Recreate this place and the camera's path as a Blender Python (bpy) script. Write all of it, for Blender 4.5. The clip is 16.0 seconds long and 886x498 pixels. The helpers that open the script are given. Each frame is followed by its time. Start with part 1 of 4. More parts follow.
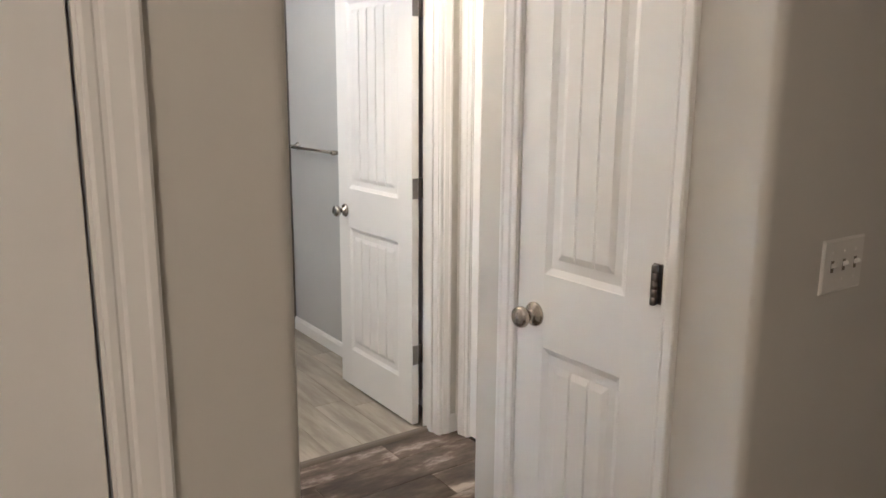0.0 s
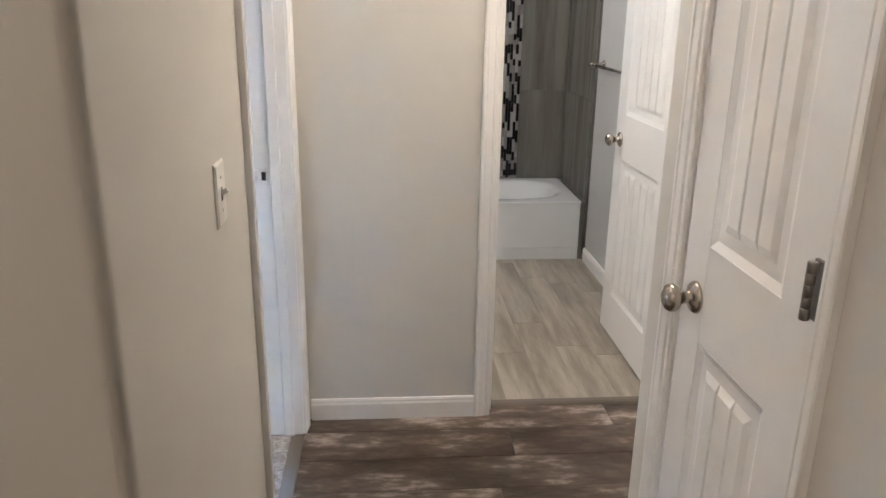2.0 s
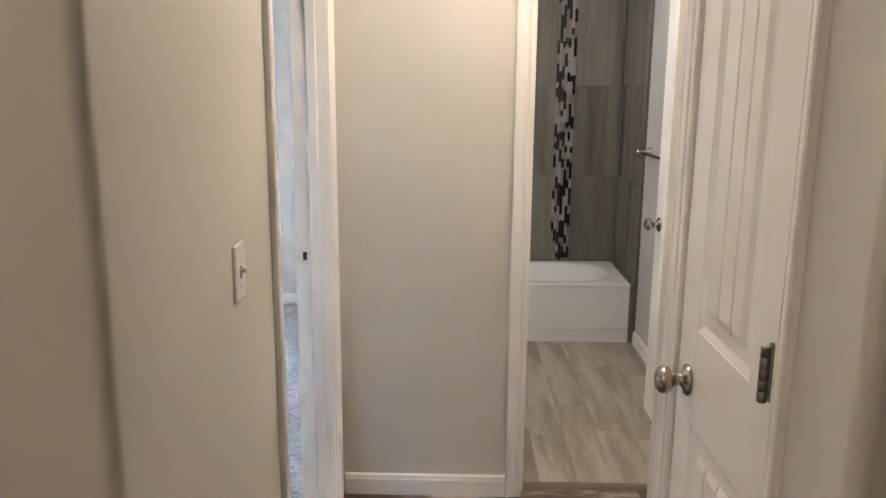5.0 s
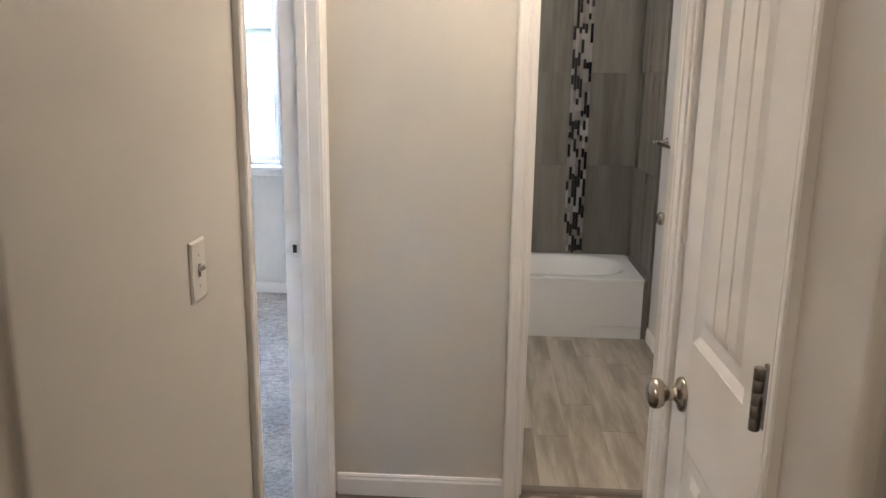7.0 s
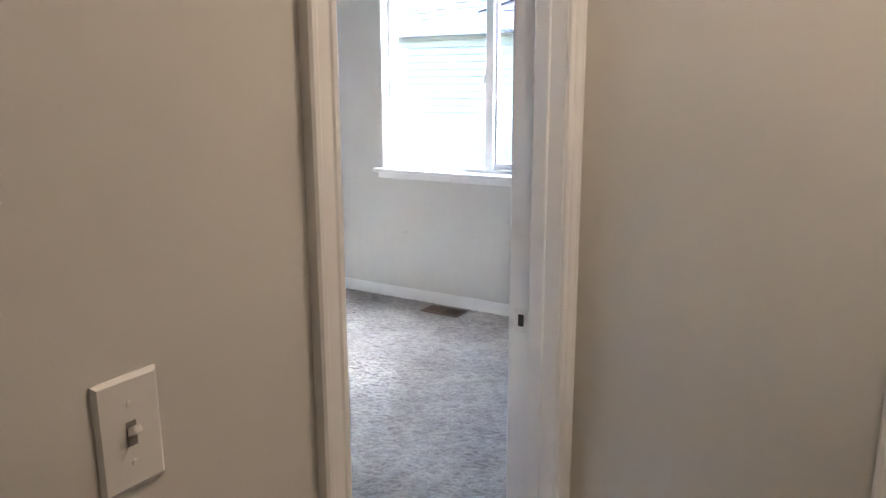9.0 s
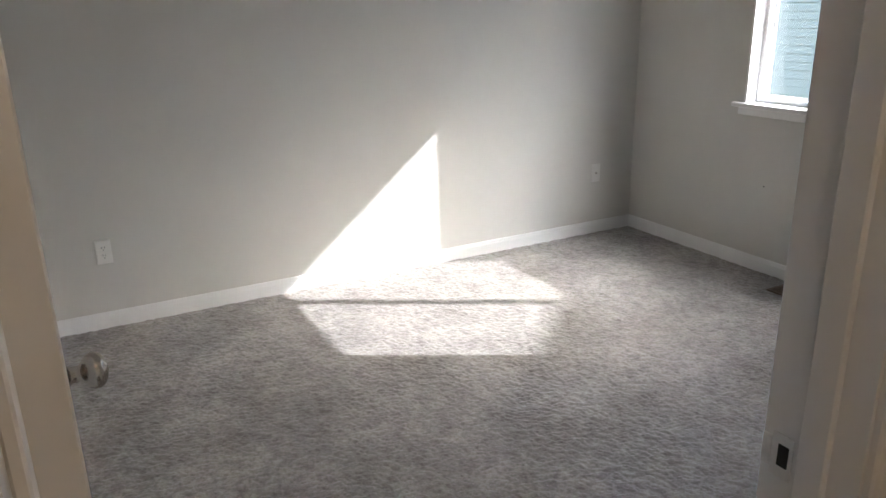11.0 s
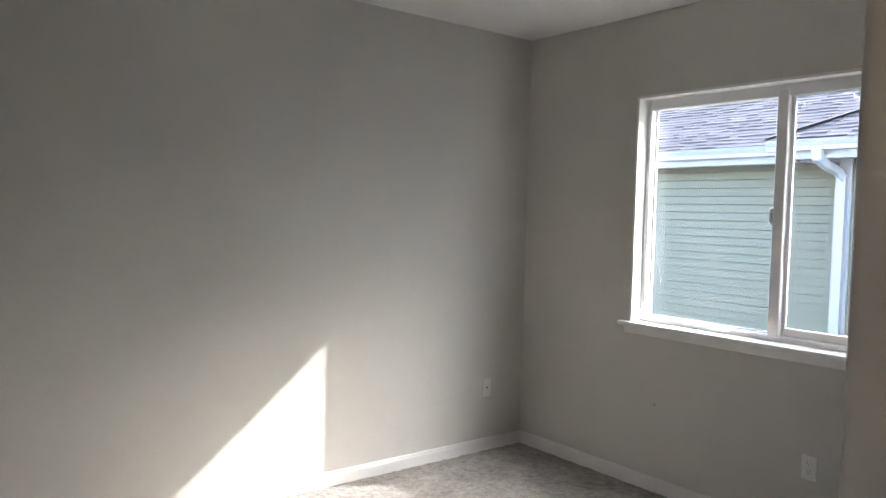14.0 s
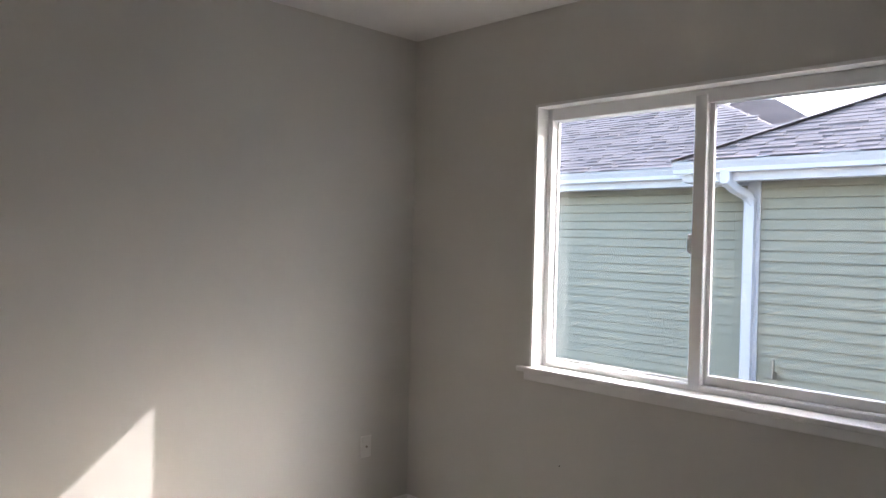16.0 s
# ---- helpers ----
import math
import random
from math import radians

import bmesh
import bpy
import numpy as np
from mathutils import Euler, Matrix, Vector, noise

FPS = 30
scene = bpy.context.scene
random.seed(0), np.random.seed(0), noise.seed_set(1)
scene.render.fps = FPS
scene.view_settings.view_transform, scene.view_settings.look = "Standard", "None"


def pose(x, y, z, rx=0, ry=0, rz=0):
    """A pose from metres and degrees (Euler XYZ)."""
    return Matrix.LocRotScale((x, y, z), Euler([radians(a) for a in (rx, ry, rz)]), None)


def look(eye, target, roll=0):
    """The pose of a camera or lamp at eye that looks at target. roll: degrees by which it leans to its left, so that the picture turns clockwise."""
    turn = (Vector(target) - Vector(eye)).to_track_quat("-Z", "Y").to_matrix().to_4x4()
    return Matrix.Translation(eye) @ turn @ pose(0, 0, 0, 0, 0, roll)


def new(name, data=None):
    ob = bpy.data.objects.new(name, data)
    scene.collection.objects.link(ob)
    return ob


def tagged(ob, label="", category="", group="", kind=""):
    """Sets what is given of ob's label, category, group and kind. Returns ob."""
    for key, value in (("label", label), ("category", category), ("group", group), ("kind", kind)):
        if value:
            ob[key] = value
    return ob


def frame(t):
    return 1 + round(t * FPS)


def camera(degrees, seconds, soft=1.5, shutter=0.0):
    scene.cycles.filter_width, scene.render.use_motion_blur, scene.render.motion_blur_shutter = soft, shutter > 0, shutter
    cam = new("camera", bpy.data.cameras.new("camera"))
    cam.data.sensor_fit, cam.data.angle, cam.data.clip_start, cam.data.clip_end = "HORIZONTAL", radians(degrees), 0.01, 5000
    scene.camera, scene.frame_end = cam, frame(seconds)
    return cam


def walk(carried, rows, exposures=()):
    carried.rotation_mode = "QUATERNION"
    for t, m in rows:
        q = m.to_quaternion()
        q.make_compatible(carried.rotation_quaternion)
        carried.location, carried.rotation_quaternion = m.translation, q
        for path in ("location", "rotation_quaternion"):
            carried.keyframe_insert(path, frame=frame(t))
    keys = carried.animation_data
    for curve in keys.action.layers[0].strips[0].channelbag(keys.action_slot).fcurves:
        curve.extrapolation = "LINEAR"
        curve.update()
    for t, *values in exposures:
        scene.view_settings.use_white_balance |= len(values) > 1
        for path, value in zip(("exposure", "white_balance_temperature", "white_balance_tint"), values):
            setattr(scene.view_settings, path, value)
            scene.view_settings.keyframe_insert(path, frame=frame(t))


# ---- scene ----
cam = camera(61.5, 16.0)
PATH = [
    (0, (-0.369, -2.565, 1.488), (0.754, -0.959, 1.089), 0.4),
    (0.5, (-0.142, -2.557, 1.472), (0.674, -0.789, 1.012), 1.0),
    (1, (0.022, -2.5, 1.456), (0.579, -0.654, 0.924), 1.2),
    (1.5, (0.157, -2.45, 1.461), (0.52, -0.568, 0.891), 0.9),
    (2, (0.297, -2.497, 1.467), (0.452, -0.599, 0.857), 0.9),
    (2.5, (0.412, -2.576, 1.444), (0.438, -0.723, 0.693), 0.9),
    (3, (0.43, -2.607, 1.427), (0.413, -0.796, 0.579), 0.0),
    (3.5, (0.433, -2.605, 1.44), (0.401, -0.752, 0.688), -0.1),
    (4, (0.433, -2.597, 1.468), (0.393, -0.681, 0.896), 0.2),
    (4.5, (0.441, -2.606, 1.49), (0.398, -0.654, 1.055), 0.6),
    (4.7, (0.439, -2.608, 1.497), (0.397, -0.65, 1.095), 0.5),
    (7, (0.532, -2.485, 1.496), (0.425, -0.537, 1.059), 0.8),
    (7.5, (0.568, -2.266, 1.501), (0.294, -0.325, 1.105), 1.1),
    (8, (0.653, -2.05, 1.504), (0.06, -0.179, 1.123), 0.6),
    (8.5, (0.66, -1.83, 1.493), (-0.189, -0.063, 1.095), 0.5),
    (9, (0.604, -1.571, 1.472), (-0.42, 0.092, 1.041), -0.2),
    (9.5, (0.546, -1.319, 1.475), (-0.664, 0.201, 1.001), -1.2),
    (10, (0.504, -1.066, 1.457), (-0.957, 0.181, 0.9), -0.3),
    (12.3, (0.214, -0.734, 1.444), (-1.528, 0.047, 0.848), -1.6),
    (12.5, (0.202, -0.755, 1.436), (-1.535, 0.096, 0.925), -1.5),
    (13, (0.185, -0.775, 1.478), (-1.496, 0.260, 1.157), -0.6),
    (13.5, (0.155, -0.809, 1.514), (-1.456, 0.361, 1.323), 0.8),
    (14, (0.172, -0.791, 1.491), (-1.402, 0.438, 1.393), 1.5),
    (14.5, (0.162, -0.760, 1.514), (-1.389, 0.502, 1.439), 1.6),
    (15, (0.072, -0.617, 1.514), (-1.449, 0.68, 1.445), 2.1),
    (15.5, (-0.118, -0.441, 1.508), (-1.594, 0.908, 1.461), 2.7),
    (16, (-0.232, -0.204, 1.504), (-1.653, 1.204, 1.48), 1.4),
]
walk(cam, [(t, look(eye, target, roll)) for t, eye, target, roll in PATH],
     exposures=[(0.0, 6.25, 4950.0, 8.0), (3.0, 6.25, 5050.0, 9.0), (4.5, 6.1, 5300.0, 10.0), (7.0, 5.95, 5250.0, 10.0), (8.0, 5.75, 5300.0, 11.0), (9.0, 5.25, 5400.0, 12.0), (10.2, 4.4, 5750.0, 12.0),
                (12.3, 3.65, 6050.0, 11.0), (14.0, 3.75, 6100.0, 12.0), (15.2, 3.65, 6250.0, 14.0), (16.0, 3.5, 6350.0, 16.0)])

# ---- world and light ----
SUN_DIR = Vector((0.595, 1.0, 0.823)).normalized()
world = bpy.data.worlds.new("World")
scene.world = world
world.use_nodes = True
wn = world.node_tree.nodes
sky = wn.new("ShaderNodeTexSky")
sky.sky_type = 'NISHITA'
sky.sun_disc = False
sky.dust_density = 3.0
sky.air_density = 1.3
sky.sun_elevation = math.asin(SUN_DIR.z)
sky.sun_rotation = math.atan2(SUN_DIR.x, SUN_DIR.y)
wn["Background"].inputs["Strength"].default_value = 0.15
world.node_tree.links.new(sky.outputs[0], wn["Background"].inputs["Color"])

sun_data = bpy.data.lights.new("sun", 'SUN')
sun_data.energy = 0.55
sun_data.angle = radians(0.53)
sun_data.color = (1.0, 0.97, 0.92)
sun = new("sun", sun_data)
sun.matrix_world = look((3, 12, 11), Vector((3, 12, 11)) - SUN_DIR)


def lamp(name, where, watts, colour, radius):
    d = bpy.data.lights.new(name, 'POINT')
    d.energy, d.color, d.shadow_soft_size = watts, colour, radius
    ob = new(name, d)
    ob.location = where
    return ob


WARM = (1.0, 0.60, 0.32)
lamp("hall_bulb", (0.70, -0.42, 2.38), 0.05, WARM, 0.07)
lamp("entry_bulb", (-1.2, -3.2, 2.36), 0.105, WARM, 0.07)
# cool fill lamp, added out of view to brighten the bathroom
lamp("bath_fill_bulb", (0.35, 1.0, 2.05), 0.10, (0.93, 0.97, 1.0), 0.10)


# ---- materials ----
def tree(name):
    m = bpy.data.materials.new(name)
    m.use_nodes = True
    nt = m.node_tree
    return m, nt, nt.nodes["Principled BSDF"]


def node(nt, kind, **inputs):
    n = nt.nodes.new(kind)
    for key, value in inputs.items():
        n.inputs[key.replace("_", " ")].default_value = value
    return n


def coords(nt, scale=(1, 1, 1)):
    tc = nt.nodes.new("ShaderNodeTexCoord")
    mp = nt.nodes.new("ShaderNodeMapping")
    mp.inputs["Scale"].default_value = scale
    nt.links.new(tc.outputs["Object"], mp.inputs["Vector"])
    return mp.outputs[0]


def ramp(nt, fac, stops):
    r = nt.nodes.new("ShaderNodeValToRGB")
    el = r.color_ramp.elements
    while len(el) < len(stops):
        el.new(0.5)
    for e, (p, c) in zip(el, stops):
        e.position, e.color = p, (*c, 1)
    nt.links.new(fac, r.inputs[0])
    return r.outputs[0]


def noisy(nt, vec, scale, detail=4.0, rough=0.55):
    n = node(nt, "ShaderNodeTexNoise", Scale=scale, Detail=detail, Roughness=rough)
    nt.links.new(vec, n.inputs["Vector"])
    return n.outputs["Fac"]


def bump(nt, bsdf, height, strength, distance):
    b = node(nt, "ShaderNodeBump", Strength=strength, Distance=distance)
    nt.links.new(height, b.inputs["Height"])
    nt.links.new(b.outputs[0], bsdf.inputs["Normal"])
    return b


def mix(nt, fac, a, b, kind='MIX'):
    n = nt.nodes.new("ShaderNodeMix")
    n.data_type, n.blend_type = 'RGBA', kind
    for socket, v in ((n.inputs[0], fac), (n.inputs[6], a), (n.inputs[7], b)):
        if isinstance(v, bpy.types.NodeSocket):
            nt.links.new(v, socket)
        elif isinstance(v, (int, float)):
            socket.default_value = v
        else:
            socket.default_value = (*v, 1)
    return n.outputs[2]


def scaled(c, k):
    return tuple(min(1.0, v * k) for v in c)


def painted(name, colour, rough=0.5, grain=90.0, relief=0.25, spread=0.05, distance=0.001):
    """Paint with a faint blotch and a rolled texture."""
    m, nt, p = tree(name)
    v = coords(nt)
    col = ramp(nt, noisy(nt, v, 2.2, 5), [(0.3, scaled(colour, 1 - spread)), (0.7, scaled(colour, 1 + spread))])
    nt.links.new(col, p.inputs["Base Color"])
    r = nt.nodes.new("ShaderNodeMapRange")
    r.inputs["To Min"].default_value, r.inputs["To Max"].default_value = rough - 0.06, rough + 0.08
    nt.links.new(noisy(nt, v, 9.0, 3), r.inputs[0])
    nt.links.new(r.outputs[0], p.inputs["Roughness"])
    if relief:
        bump(nt, p, noisy(nt, v, grain, 3), relief, distance)
    return m


def metal(name, colour, rough):
    m, nt, p = tree(name)
    v = coords(nt)
    p.inputs["Metallic"].default_value = 1.0
    nt.links.new(ramp(nt, noisy(nt, v, 60, 3), [(0.3, scaled(colour, 0.9)), (0.7, scaled(colour, 1.08))]), p.inputs["Base Color"])
    r = nt.nodes.new("ShaderNodeMapRange")
    r.inputs["To Min"].default_value, r.inputs["To Max"].default_value = rough - 0.05, rough + 0.08
    nt.links.new(noisy(nt, v, 30, 3), r.inputs[0])
    nt.links.new(r.outputs[0], p.inputs["Roughness"])
    return m


def planky(name, stops, stretch, rough, per_piece=0.25, coat=0.0, streak=26.0, relief=0.12, broad_scale=3.2, fine_weight=0.45):
    """Boards: long streaky grain along one axis, offset and toned piece by piece."""
    m, nt, p = tree(name)
    info = nt.nodes.new("ShaderNodeObjectInfo")
    tc = nt.nodes.new("ShaderNodeTexCoord")
    add = nt.nodes.new("ShaderNodeVectorMath")
    add.operation = 'MULTIPLY_ADD'
    comb = nt.nodes.new("ShaderNodeCombineXYZ")
    for i in range(3):
        nt.links.new(info.outputs["Random"], comb.inputs[i])
    nt.links.new(comb.outputs[0], add.inputs[0])
    add.inputs[1].default_value = (37.0, 53.0, 11.0)
    nt.links.new(tc.outputs["Object"], add.inputs[2])
    mp = nt.nodes.new("ShaderNodeMapping")
    mp.inputs["Scale"].default_value = stretch
    nt.links.new(add.outputs[0], mp.inputs["Vector"])
    broad = noisy(nt, mp.outputs[0], broad_scale, 6, 0.62)
    fine = noisy(nt, mp.outputs[0], streak, 5, 0.6)
    both = nt.nodes.new("ShaderNodeMath")
    both.operation = 'MULTIPLY_ADD'
    nt.links.new(fine, both.inputs[0])
    both.inputs[1].default_value = fine_weight
    sub = nt.nodes.new("ShaderNodeMath")
    sub.operation = 'MULTIPLY'
    nt.links.new(broad, sub.inputs[0])
    sub.inputs[1].default_value = 1.2 - fine_weight
    nt.links.new(sub.outputs[0], both.inputs[2])
    col = ramp(nt, both.outputs[0], stops)
    tone = nt.nodes.new("ShaderNodeMapRange")
    tone.inputs["To Min"].default_value, tone.inputs["To Max"].default_value = 1 - per_piece, 1 + per_piece
    nt.links.new(info.outputs["Random"], tone.inputs[0])
    grey = nt.nodes.new("ShaderNodeCombineColor")
    for i in range(3):
        nt.links.new(tone.outputs[0], grey.inputs[i])
    nt.links.new(mix(nt, 1.0, col, grey.outputs[0], 'MULTIPLY'), p.inputs["Base Color"])
    p.inputs["Roughness"].default_value = rough
    p.inputs["Coat Weight"].default_value = coat
    bump(nt, p, fine, relief, 0.001)
    return m


WALL = painted("greige_wall_paint", (0.65, 0.628, 0.58), 0.62, 140.0, 0.22, 0.025)
BATHWALL = painted("grey_bath_paint", (0.52, 0.52, 0.51), 0.55, 140.0, 0.2, 0.025)
CEIL = painted("white_ceiling_texture", (0.84, 0.82, 0.79), 0.85, 55.0, 0.5, 0.03, 0.003)
TRIM = painted("white_trim_enamel", (0.84, 0.83, 0.81), 0.32, 40.0, 0.06, 0.02)
DOORP = painted("white_door_enamel", (0.83, 0.82, 0.80), 0.34, 60.0, 0.10, 0.02)
VINYL = painted("white_vinyl", (0.80, 0.80, 0.80), 0.35, 60.0, 0.04, 0.02)
PLASTIC = painted("white_plate_plastic", (0.78, 0.76, 0.72), 0.30, 60.0, 0.0, 0.01)
TUBW = painted("white_tub_acrylic", (0.82, 0.83, 0.83), 0.13, 20.0, 0.0, 0.01)
NICKEL = metal("satin_nickel", (0.44, 0.40, 0.35), 0.24)
BRIGHT = metal("bright_plate", (0.82, 0.80, 0.77), 0.5)
HINGE = metal("brushed_hinge_steel", (0.24, 0.22, 0.20), 0.36)
BLACK = painted("black_gap", (0.012, 0.011, 0.010), 0.7, 50, 0.0, 0.0)
REGISTER = painted("brown_register_enamel", (0.17, 0.115, 0.08), 0.42, 60, 0.1, 0.1)
STRIP = painted("taupe_transition_strip", (0.15, 0.125, 0.10), 0.45, 60, 0.1, 0.1)
SUBFLOOR = painted("dark_underlay", (0.03, 0.026, 0.022), 0.9, 50, 0.1, 0.1)
SIDING = painted("pale_sage_siding", (0.175, 0.170, 0.128), 0.6, 70, 0.12, 0.05)
FASCIA = painted("white_exterior_enamel", (0.36, 0.37, 0.395), 0.4, 40, 0.06, 0.03)
STUCCO = painted("beige_exterior", (0.55, 0.52, 0.45), 0.8, 60, 0.3, 0.06)
HALLWOOD = planky("dark_weathered_plank", [(0.40, (0.026, 0.018, 0.013)), (0.55, (0.072, 0.051, 0.037)), (0.65, (0.135, 0.102, 0.078)),
                                           (0.76, (0.42, 0.37, 0.32))], (1.2, 3.2, 1), 0.30, 0.20, 0.0, 13.0, 0.08, 2.3, 0.30)
BATHWOOD = planky("pale_grey_plank", [(0.36, (0.165, 0.140, 0.104)), (0.54, (0.27, 0.240, 0.188)), (0.72, (0.44, 0.40, 0.335))],
                  (3.4, 0.42, 1), 0.36, 0.09, 0.0, 10.0, 0.05, 2.2, 0.22)
WALLTILE = planky("taupe_streaked_tile", [(0.34, (0.100, 0.094, 0.075)), (0.52, (0.150, 0.143, 0.118)), (0.72, (0.215, 0.206, 0.175))],
                  (4.0, 4.0, 0.30), 0.26, 0.12, 0.0, 10.0, 0.04, 2.4, 0.25)
GROUT = painted("grey_grout", (0.22, 0.20, 0.18), 0.9, 120, 0.3, 0.05)


def shingle_material():
    m, nt, p = tree("weathered_shingle")
    geo = nt.nodes.new("ShaderNodeNewGeometry")
    info = nt.nodes.new("ShaderNodeObjectInfo")
    s = nt.nodes.new("ShaderNodeMath")
    s.operation = 'ADD'
    nt.links.new(geo.outputs["Random Per Island"], s.inputs[0])
    nt.links.new(info.outputs["Random"], s.inputs[1])
    f = nt.nodes.new("ShaderNodeMath")
    f.operation = 'FRACT'
    nt.links.new(s.outputs[0], f.inputs[0])
    col = ramp(nt, f.outputs[0], [(0.0, (0.090, 0.075, 0.077)), (0.4, (0.118, 0.099, 0.101)), (0.75, (0.145, 0.122, 0.124)), (1.0, (0.10, 0.083, 0.087))])
    v = coords(nt)
    grit = ramp(nt, noisy(nt, v, 120, 2), [(0.3, (0.7, 0.7, 0.7)), (0.7, (1, 1, 1))])
    nt.links.new(mix(nt, 1.0, col, grit, 'MULTIPLY'), p.inputs["Base Color"])
    p.inputs["Roughness"].default_value = 0.9
    bump(nt, p, noisy(nt, v, 150, 2), 0.4, 0.002)
    return m


SHINGLE = shingle_material()


def carpet_material():
    m, nt, p = tree("grey_beige_carpet")
    v = coords(nt)
    tuft = noisy(nt, v, 75, 4, 0.8)
    patch = noisy(nt, v, 2.6, 4, 0.6)
    fibre = ramp(nt, tuft, [(0.32, (0.24, 0.212, 0.186)), (0.50, (0.38, 0.346, 0.31)), (0.68, (0.50, 0.462, 0.42))])
    swept = ramp(nt, patch, [(0.38, (0.66, 0.655, 0.65)), (0.60, (1.0, 1.0, 1.0))])
    clump = ramp(nt, noisy(nt, v, 17, 3, 0.7), [(0.36, (0.70, 0.70, 0.70)), (0.58, (1.0, 1.0, 1.0))])
    both = mix(nt, 1.0, swept, clump, 'MULTIPLY')
    nt.links.new(mix(nt, 1.0, fibre, both, 'MULTIPLY'), p.inputs["Base Color"])
    p.inputs["Roughness"].default_value = 0.95
    p.inputs["Sheen Weight"].default_value = 0.35
    bump(nt, p, tuft, 0.6, 0.005)
    return m


CARPET = carpet_material()


def glass_material():
    m, nt, p = tree("window_glass")
    p.inputs["Base Color"].default_value = (0.97, 0.985, 0.98, 1)
    p.inputs["Roughness"].default_value = 0.0
    p.inputs["IOR"].default_value = 1.45
    p.inputs["Transmission Weight"].default_value = 1.0
    return m


GLASS = glass_material()


def glow_material():
    m, nt, p = tree("lit_opal_glass")
    p.inputs["Base Color"].default_value = (0.85, 0.82, 0.76, 1)
    p.inputs["Emission Color"].default_value = (1.0, 0.74, 0.48, 1)
    p.inputs["Emission Strength"].default_value = 1.2
    return m


OPAL = glow_material()


def grass_material():
    m, nt, p = tree("side_yard_gravel")
    v = coords(nt)
    nt.links.new(ramp(nt, noisy(nt, v, 14, 6, 0.7), [(0.3, (0.16, 0.14, 0.11)), (0.7, (0.32, 0.29, 0.25))]), p.inputs["Base Color"])
    p.inputs["Roughness"].default_value = 0.95
    bump(nt, p, noisy(nt, v, 30, 3), 0.5, 0.02)
    return m


YARD = grass_material()


# ---- mesh helpers ----
def mesh_object(name, bm, material, parent=None, label="", smooth=False):
    me = bpy.data.meshes.new(name)
    bmesh.ops.recalc_face_normals(bm, faces=bm.faces)
    bm.to_mesh(me)
    bm.free()
    me.materials.append(material)
    if smooth:
        for f in me.polygons:
            f.use_smooth = True
    ob = new(name, me)
    if parent is not None:
        ob.parent = parent
    if label:
        ob["label"] = label
    return ob


def part(name, bm, material, parent, label="", smooth=False):
    return mesh_object(name, bm, material, parent, label, smooth)


def empty(name, m=None):
    ob = new(name)
    if m is not None:
        ob.matrix_world = m
    return ob


def box(bm, x0, x1, y0, y1, z0, z1, bevel=0.0, segments=1):
    g = bmesh.ops.create_cube(bm, size=1.0)
    vs = g["verts"]
    for v in vs:
        v.co = Vector(((x0 + x1) / 2 + v.co.x * (x1 - x0), (y0 + y1) / 2 + v.co.y * (y1 - y0), (z0 + z1) / 2 + v.co.z * (z1 - z0)))
    if bevel:
        es = list({e for v in vs for e in v.link_edges})
        bmesh.ops.bevel(bm, geom=es, offset=bevel, segments=segments, affect='EDGES', profile=0.5)
    return bm


def cube(x0, x1, y0, y1, z0, z1, bevel=0.0, segments=1):
    return box(bmesh.new(), x0, x1, y0, y1, z0, z1, bevel, segments)


def prism(bm, outline, place, a, b):
    """A straight bar: outline points (u, v) carried by place(u, v, w) from w = a to w = b."""
    low = [bm.verts.new(place(u, v, a)) for u, v in outline]
    high = [bm.verts.new(place(u, v, b)) for u, v in outline]
    n = len(outline)
    for i in range(n):
        bm.faces.new((low[i], low[(i + 1) % n], high[(i + 1) % n], high[i]))
    bm.faces.new(low[::-1])
    bm.faces.new(high)
    return bm


def lathe(bm, profile, m, steps=24):
    """Turn (radius, height) points round the z axis of m."""
    rings = []
    for r, h in profile:
        rings.append([bm.verts.new(m @ Vector((r * math.cos(2 * math.pi * i / steps), r * math.sin(2 * math.pi * i / steps), h))) for i in range(steps)])
    for a, b in zip(rings, rings[1:]):
        for i in range(steps):
            bm.faces.new((a[i], a[(i + 1) % steps], b[(i + 1) % steps], b[i]))
    bm.faces.new(rings[0][::-1])
    bm.faces.new(rings[-1])
    return bm


def structure(name, bm, material, label="", category="", smooth=False):
    return tagged(mesh_object(name, bm, material, smooth=smooth), label, category or name.split("_")[0], "", "structure")


def boxes(*specs):
    bm = bmesh.new()
    for s in specs:
        box(bm, *s)
    return bm


# ---- the plan ----
TOP = 2.60           # ceiling
T = 0.115            # wall thickness
HEAD = 2.05          # rough door heads
WX = -3.295          # bedroom west wall
WY = 2.594           # bedroom window wall
OUT = 2.75           # its outer face
BX = 1.53            # bath east wall
BY = 2.52            # bath back wall
CX = 0.912           # closet wall
LY = -1.725          # wall with the door, left of the hall mouth
RY = -1.785          # wall with the three-gang switch
R = 0.022            # rounded drywall corners
WIN = (-2.447, -0.867, 0.912, 2.155)


def rounded(bm, cx, cy, a0, a1, r=R, z0=0.0, z1=TOP, steps=8):
    pts = [(0.0, 0.0)] + [(r * math.cos(radians(a0 + (a1 - a0) * i / steps)), r * math.sin(radians(a0 + (a1 - a0) * i / steps))) for i in range(steps + 1)]
    return prism(bm, pts, lambda u, v, w: Vector((cx + u, cy + v, w)), z0, z1)


